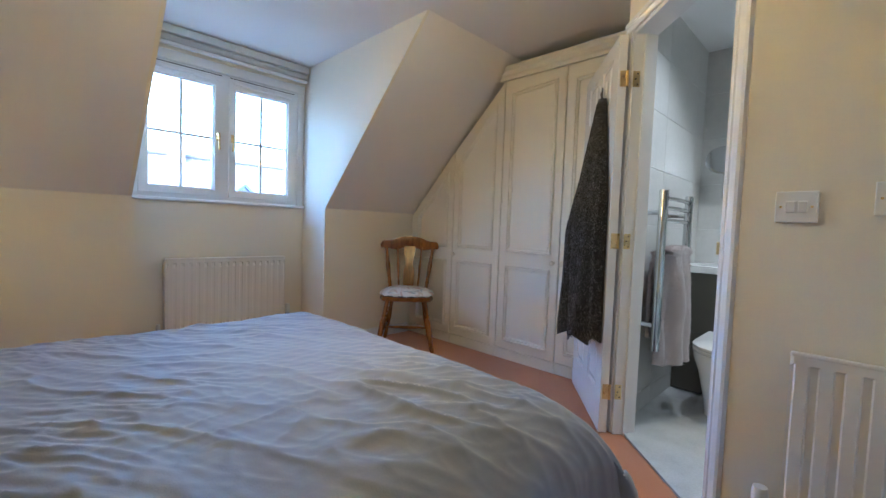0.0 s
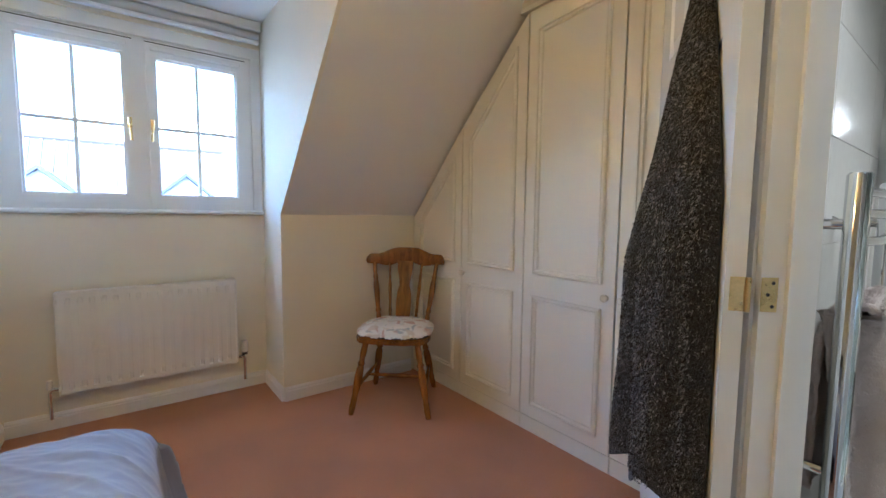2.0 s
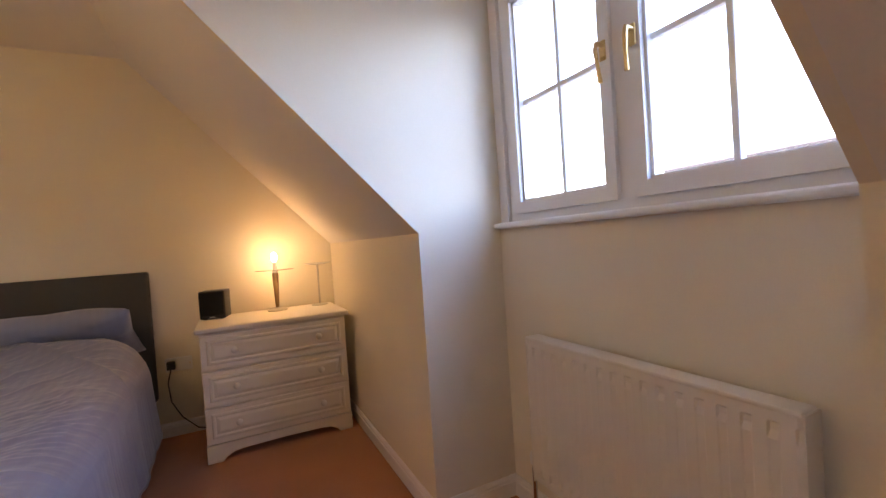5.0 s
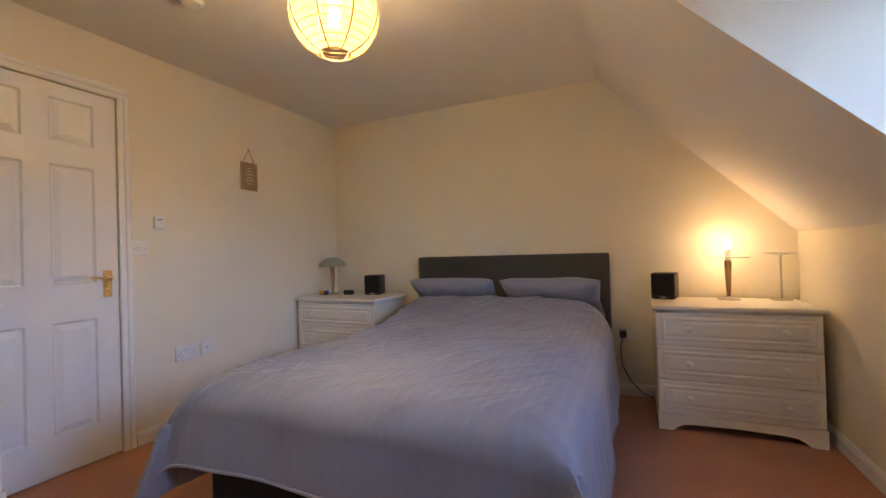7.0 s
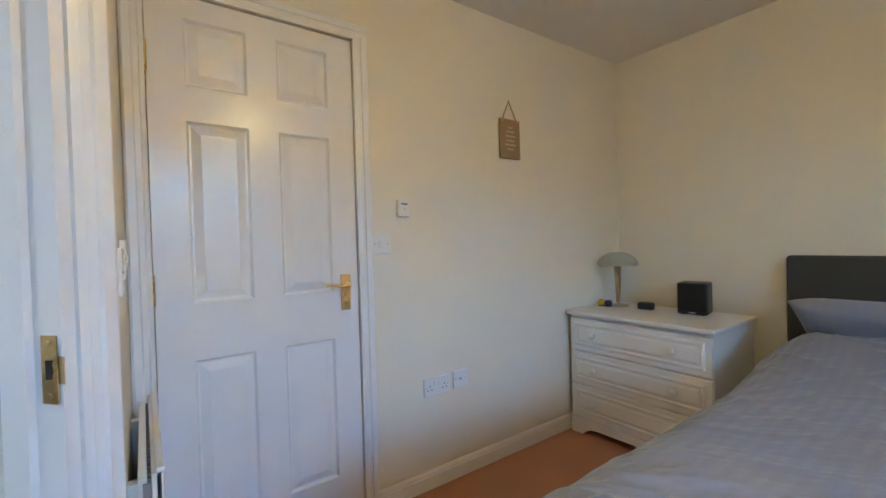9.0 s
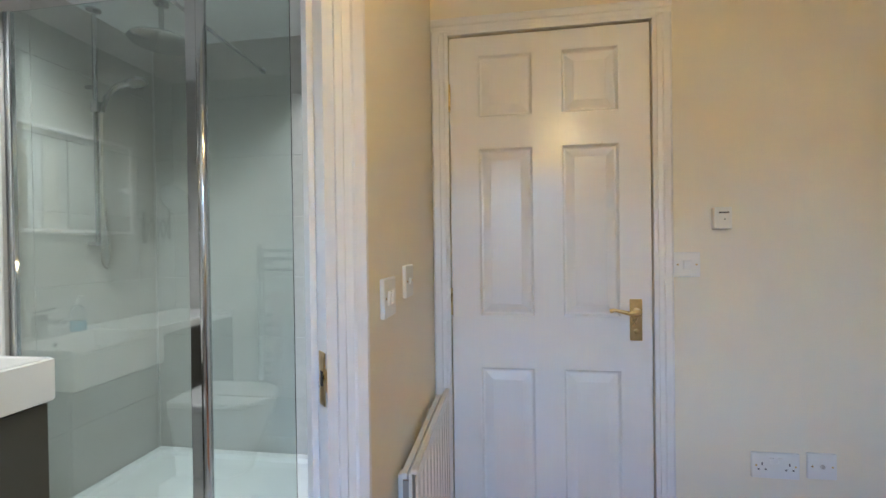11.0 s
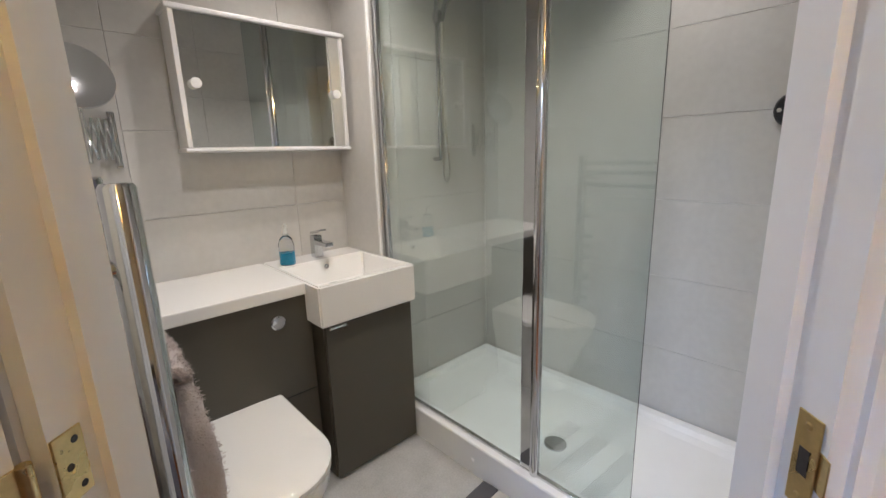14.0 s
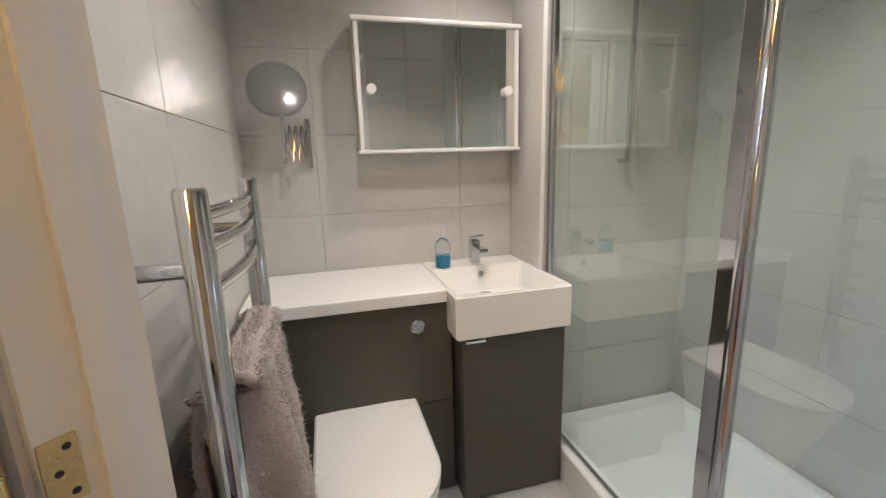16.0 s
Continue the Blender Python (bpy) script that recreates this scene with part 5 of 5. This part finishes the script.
part("display", box(-0.036, 0.036, 0.0195, 0.021, 0.010, 0.034), mat("dark_display", (0.02, 0.025, 0.03), 0.1, var=0), ck)
YEL, BLU = mat("yellow_plastic", (0.65, 0.42, 0.02), 0.4), mat("dark_blue_plastic", (0.03, 0.04, 0.16), 0.4)
for x, mt, lab in ((0.565, YEL, "small rounded yellow toy beside the lamp"), (0.52, BLU, "small dark blue toy beside the lamp")):
    ty = thing("toy", lab, "toy", pose(x, -0.52, CT, 0, 0, 30))
    part("body", box(-0.022, 0.022, -0.03, 0.03, 0.004, 0.038, 0.014, 4), mt, ty, "", True)
    part("base", box(-0.020, 0.020, -0.028, 0.028, 0, 0.006, 0.002), DARKP, ty)

# ---- switches, sockets and small wall things ----


def plate(name, label, category, m, w=0.086, h=0.086, group=""):
    e = thing(name, label, category, m, group)
    part("faceplate", box(-w / 2, w / 2, -0.011, 0, -h / 2, h / 2, 0.003, 2), PLASTIC, e)
    for x in (-w / 2 + 0.013, w / 2 - 0.013):
        part("screw", lathe([(0.0035, 0), (0.003, 0.001), (0, 0.001)], 10, pose(x, -0.011, 0, 90)), BRASS, e, "", True)
    return e


EW = Matrix(((0, 1, 0, 0.632), (-1, 0, 0, 0), (0, 0, 1, 0), (0, 0, 0, 1)))   # on the east wall, x runs to the south


def rocker(e, x, w=0.014):
    part("rocker", box(-w, w, -0.004, 0.002, -0.016, 0.016, 0.002, m=pose(x, -0.012, 0, 7)), PLASTIC, e)


e = plate("light_switch", "white single light switch beside the landing door", "switch", EW @ pose(-0.994, 0, 1.153))
rocker(e, 0)
e = plate("light_switch", "white double light switch beside the bathroom door", "switch", pose(-0.012, 1.88, 1.115), 0.094, 0.088)
rocker(e, -0.013, 0.010)
rocker(e, 0.014, 0.010)
e = plate("blanking_plate", "white wall plate beside the switch", "wall plate", pose(0.185, 1.88, 1.135))
part("button", box(-0.008, 0.008, -0.015, -0.010, -0.008, 0.008, 0.002), PLASTIC, e)


def outlet(e, x):
    for dx, dz, w, h in ((0, 0.010, 0.0035, 0.009), (-0.011, -0.008, 0.006, 0.0045), (0.011, -0.008, 0.006, 0.0045)):
        part("pin_slot", box(x + dx - w / 2, x + dx + w / 2, -0.0118, -0.0105, dz - h / 2 - 0.004, dz + h / 2 - 0.004), DARKP, e)


e = plate("socket", "white double electric socket low on the wall", "socket", EW @ pose(-0.723, 0, 0.474), 0.146, 0.086)
outlet(e, -0.042), outlet(e, 0.042)
for x in (-0.013, 0.013):
    part("rocker", box(-0.007, 0.007, -0.003, 0.002, -0.010, 0.010, 0.0015, m=pose(x, -0.012, 0.018, 6)), PLASTIC, e)
e = plate("aerial_socket", "white aerial socket low on the wall", "socket", EW @ pose(-0.583, 0, 0.480))
part("connector", lathe([(0.007, 0), (0.006, 0.004), (0.003, 0.004), (0, 0.001)], 14, pose(0, -0.011, 0, 90)), STEEL, e, "", True)
th_ = thing("thermostat", "small white room thermostat on the wall", "thermostat", EW @ pose(-0.884, 0, 1.310))
part("case", box(-0.0275, 0.0275, -0.024, 0, -0.037, 0.037, 0.003, 2), PLASTIC, th_)
part("window_slot", box(-0.014, 0.018, -0.0246, -0.0235, 0.016, 0.021), DARKP, th_)
part("status_light", box(0.002, 0.006, -0.0246, -0.0235, -0.006, -0.002), mat("green_lens", (0.03, 0.12, 0.06), 0.3), th_)

SLATE = mat("buff_wood_plaque", (0.33, 0.235, 0.125), 0.7, var=0.1, scale=12, bump=0.1)
sg_ = thing("hanging_sign", "small buff wooden plaque hung on a string", "sign", EW @ pose(-0.204, -0.002, 1.70))
part("board", box(-0.074, 0.074, -0.014, -0.004, -0.106, 0.105, 0.002), SLATE, sg_)
part("string", tube([(-0.055, -0.010, 0.095), (0.0, -0.006, 0.206), (0.055, -0.010, 0.095)], 0.0035, 8), mat("jute_string", (0.36, 0.25, 0.14), 0.9, bump=0.5), sg_, "jute string", True)
part("nail", lathe([(0.004, 0), (0.004, 0.008), (0, 0.009)], 8, pose(0, -0.002, 0.207, 90)), STEEL, sg_)
for x in (-0.055, 0.055):
    part("rivet", lathe([(0.006, 0), (0.005, 0.003), (0, 0.003)], 12, pose(x, -0.014, 0.095, 90)), BRASS, sg_, "", True)
CHALK = mat("faded_white_print", (0.55, 0.47, 0.36), 0.8)
for z, w in ((0.060, 0.035), (0.038, 0.055), (0.014, 0.075), (-0.010, 0.060), (-0.032, 0.078), (-0.056, 0.045)):
    part("line_of_writing", box(-w / 2, w / 2, -0.0148, -0.0138, z - 0.004, z + 0.004), CHALK, sg_)

e = plate("socket", "white double socket behind the bed with a black plug", "socket", pose(-1.985, -0.83, 0.445, 0, 0, 180), 0.146, 0.086)
outlet(e, -0.042)
pg = thing("plug_and_cable", "black plug with a trailing black cable", "cable", pose(-1.985, -0.841, 0.445, 0, 0, 180))
part("plug", box(-0.064, -0.018, -0.048, -0.001, -0.026, 0.026, 0.006, 2), DARKP, pg)
part("cable", tube([(-0.041, -0.045, -0.02), (-0.06, -0.06, -0.10), (-0.05, -0.055, -0.22), (0.0, -0.04, -0.33), (0.08, -0.03, -0.42), (0.15, -0.04, -0.437)], 0.0035, 8), DARKP, pg, "black flex", True)

# ---- bathrobe on the back of the open bathroom door ----
ROBE = mat("black_brown_fleece", (0.016, 0.013, 0.012), 0.95, var=0.5, scale=30, bump=1.0, bscale=260, dist=0.008, sheen=0.3)
PILE = mat("flecked_fleece_pile", (0.05, 0.043, 0.04), 0.9, var=0.2, bump=0)
pn, pk = PILE.node_tree.nodes, PILE.node_tree.links
geo, pr = pn.new("ShaderNodeNewGeometry"), pn.new("ShaderNodeValToRGB")
pr.color_ramp.elements[0].position, pr.color_ramp.elements[1].position = 0.58, 0.99
pr.color_ramp.elements[0].color, pr.color_ramp.elements[1].color = (0.012, 0.010, 0.010, 1), (0.30, 0.27, 0.245, 1)
pk.new(geo.outputs["Random Per Island"], pr.inputs[0])
pk.new(pr.outputs[0], pn["Principled BSDF"].inputs["Base Color"])


def robe_point(u, z):
    """Point of the hanging robe: u runs 0 to 1 round its front, z is its height."""
    d = (1.74 - z) / 1.28
    half = 0.03 + 0.14 * min(1, (d / 0.42)) ** 0.8 + 0.02 * d
    dep = 0.035 + 0.095 * min(1, d / 0.55) + 0.02 * d
    th = math.pi * u
    fold = 1 + min(1, d * 2.5) * (0.17 * math.sin(7 * th + 1.2 * d) + 0.09 * math.sin(12 * th - 2.0 * d + 1) + 0.10 * noise.noise(Vector((u * 5, z * 2.2, 3))))
    return Vector((0.205 - half * math.cos(th), 0.046 + dep * math.sin(th) ** 0.8 * fold, z))


def robe_meshes():
    bm, pile, rng = bmesh.new(), bmesh.new(), random.Random(11)
    nu, nz = 60, 60
    grid = [[bm.verts.new(robe_point(i / nu, 0.46 + 1.28 * j / nz + 0.02 * math.sin(i * 0.5) * (1 - j / nz))) for i in range(nu + 1)] for j in range(nz + 1)]
    for p, q in zip(grid, grid[1:]):
        for i in range(nu):
            bm.faces.new((p[i], p[i + 1], q[i + 1], q[i]))
        bm.faces.new((p[nu], p[0], q[0], q[nu]))
    for k in range(42000):
        u, z = rng.random(), 0.47 + 1.25 * rng.random()
        p = robe_point(u, z)
        a = robe_point(min(1, u + 0.01), z) - robe_point(max(0, u - 0.01), z)
        if a.length < 1e-5:
            continue
        a.normalize()
        out = Vector((-a.y, a.x, 0)) * (1 if -a.y * (p.x - 0.205) + a.x * 0.05 > 0 or a.x > 0 else -1)
        tip = p + out * rng.uniform(0.002, 0.0055) + a * rng.uniform(-0.006, 0.006) + Vector((0, 0, rng.uniform(-0.012, 0.002)))
        s = Vector((0, 0, rng.uniform(0.0010, 0.0022))) + a * 0.0008
        pile.faces.new((pile.verts.new(p - s), pile.verts.new(p + s), pile.verts.new(tip)))
    return bm, pile


rb = thing("bathrobe", "thick black-brown flecked fleece bathrobe on the bathroom door", "bathrobe", door_b.matrix_world @ pose(0, 0, 0))
cloth, pile = robe_meshes()
part("cloth", cloth, ROBE, rb, "", True)
part("fleece", pile, PILE, rb, "flecked fleece pile")
part("collar_loop", tube([(0.205, 0.06, 1.72), (0.195, 0.065, 1.77), (0.205, 0.062, 1.80), (0.215, 0.065, 1.77), (0.205, 0.06, 1.72)], 0.005, 8), ROBE, rb, "", True)
hk = thing("door_hook", "small white hook on the bathroom door", "hook", door_b.matrix_world @ pose(0.205, 0.040, 1.80))
part("plate", box(-0.014, 0.014, 0.0, 0.004, -0.035, 0.035, 0.0015), PLASTIC, hk)
part("prong", tube([(0, 0.002, -0.012), (0, 0.026, -0.016), (0, 0.034, 0.004), (0, 0.034, 0.012)], 0.0045, 10), PLASTIC, hk, "", True)

# ---- across the street ----
structure("ground", box(-400, 400, -400, 400, -6.2, -6.0), mat("grey_street", (0.14, 0.14, 0.14), 0.9, var=0.2, scale=0.3), "grey street far below")
RTILE = mat("pale_clay_roof_tiles", (0.075, 0.066, 0.06), 0.8, var=0.15, scale=2)
SLATEM = mat("blue_grey_slates", (0.035, 0.05, 0.085), 0.5, var=0.15, scale=4)
RENDER = mat("white_render", (0.20, 0.195, 0.19), 0.8, var=0.04)
hs = thing("terraced_house", "row of houses across the street with gabled dormers", "house", pose(-21, 0, -6))
part("wall", box(-8, 0, -14, 16, 0, 6.3), RENDER, hs)
rf = part("roof", prism([(0.3, 6.2), (-4, 10.2), (-8.3, 6.2)], -14.2, 16.2, "y"), RTILE, hs, "pale ribbed clay roof")
for k in range(76):
    y = -14.1 + k * 0.4
    part("roof_rib", prism([(0.32, 6.22), (-4, 10.26), (-4, 10.2), (0.3, 6.16)], y, y + 0.09, "y"), RTILE, rf)
part("ridge", tube([(-4, -14.2, 10.22), (-4, 16.2, 10.22)], 0.14, 8), RTILE, hs)
for y in (-9.5, -5.5, -1.0, 3.5, 8.0, 12.5):
    dm = part("dormer", prism([(y - 1.0, 6.6), (y + 1.0, 6.6), (y + 1.0, 7.7), (y, 8.6), (y - 1.0, 7.7)], -2.6, -0.05, "x"), RENDER, hs, "white gabled dormer")
    for s_ in (-1, 1):
        part("dormer_roof", prism([(y, 8.62), (y + s_ * 1.2, 7.55), (y + s_ * 1.2, 7.67), (y, 8.76)], -2.9, 0.1, "x"), SLATEM, dm)
    for dy in (-0.34, 0.34):
        part("window", box(-0.06, 0.0, y + dy - 0.25, y + dy + 0.25, 6.75, 7.6), SLATEM, dm)
for y in (-3.2, 6.0):
    ch = part("chimney", box(-4.5, -3.6, y - 0.35, y + 0.35, 9.6, 11.2), mat("brick_red", (0.34, 0.20, 0.15), 0.9), hs)
    part("chimney_pot", lathe([(0.12, 11.2), (0.10, 11.55)], 12, pose(-4.05, y, 0)), RTILE, ch)

# ---- pieces: bathroom tiles ----


def tiles(wall, m, w, h, tw_=0.60, th=0.318, z_off=0.124, x_off=0.0):
    """Large rectangular tiles over a wall w wide, from the floor to h; local x along the wall, -y out."""
    cache = {}
    z = z_off - th
    while z < h:
        z0, z1 = max(z, 0.0), min(z + th - 0.0016, h)
        x = x_off - tw_
        while x < w:
            x0, x1 = max(x, 0.0), min(x + tw_ - 0.0016, w)
            if x1 - x0 > 0.01 and z1 - z0 > 0.01:
                key = (round(x1 - x0, 3), round(z1 - z0, 3))
                if key not in cache:
                    me = bpy.data.meshes.new("tile")
                    b = box(0, key[0], -0.005, 0, 0, key[1], 0.001, 1)
                    b.to_mesh(me)
                    b.free()
                    me.materials.append(TILE)
                    cache[key] = me
                t_ = new("tile", cache[key])
                t_.matrix_world = m @ pose(x0, 0, z0)
                t_.parent = wall
            x += tw_
        z += th


tiles(wall_bn, pose(-0.728, 3.803, 0), 1.125, BC, x_off=0.28)
tiles(wall_sn, pose(0.405, 3.516, 0), 0.725, BC, x_off=0.12)
tiles(wall_se, pose(1.138, 3.508, 0, 0, 0, -90), 1.51, BC, tw_=1.39, x_off=1.39)
tiles(wall_bw, pose(-0.728, 2.66, 0, 0, 0, 90), 1.135, BC, x_off=0.35)
tiles(wall_ss, pose(1.13, 1.992, 0, 0, 0, 180), 1.20, BC, x_off=0.3)
# side of the boxed corner beside the basin
structure("wall_boxing", box(0.397, 0.405, 3.514, 3.795, 0, BC), TILE, "narrow tiled return beside the basin")
structure("trim_tile_edge", box(0.393, 0.409, 3.502, 3.514, 0, BC, 0.004), PLASTIC, "white tile edge trim")
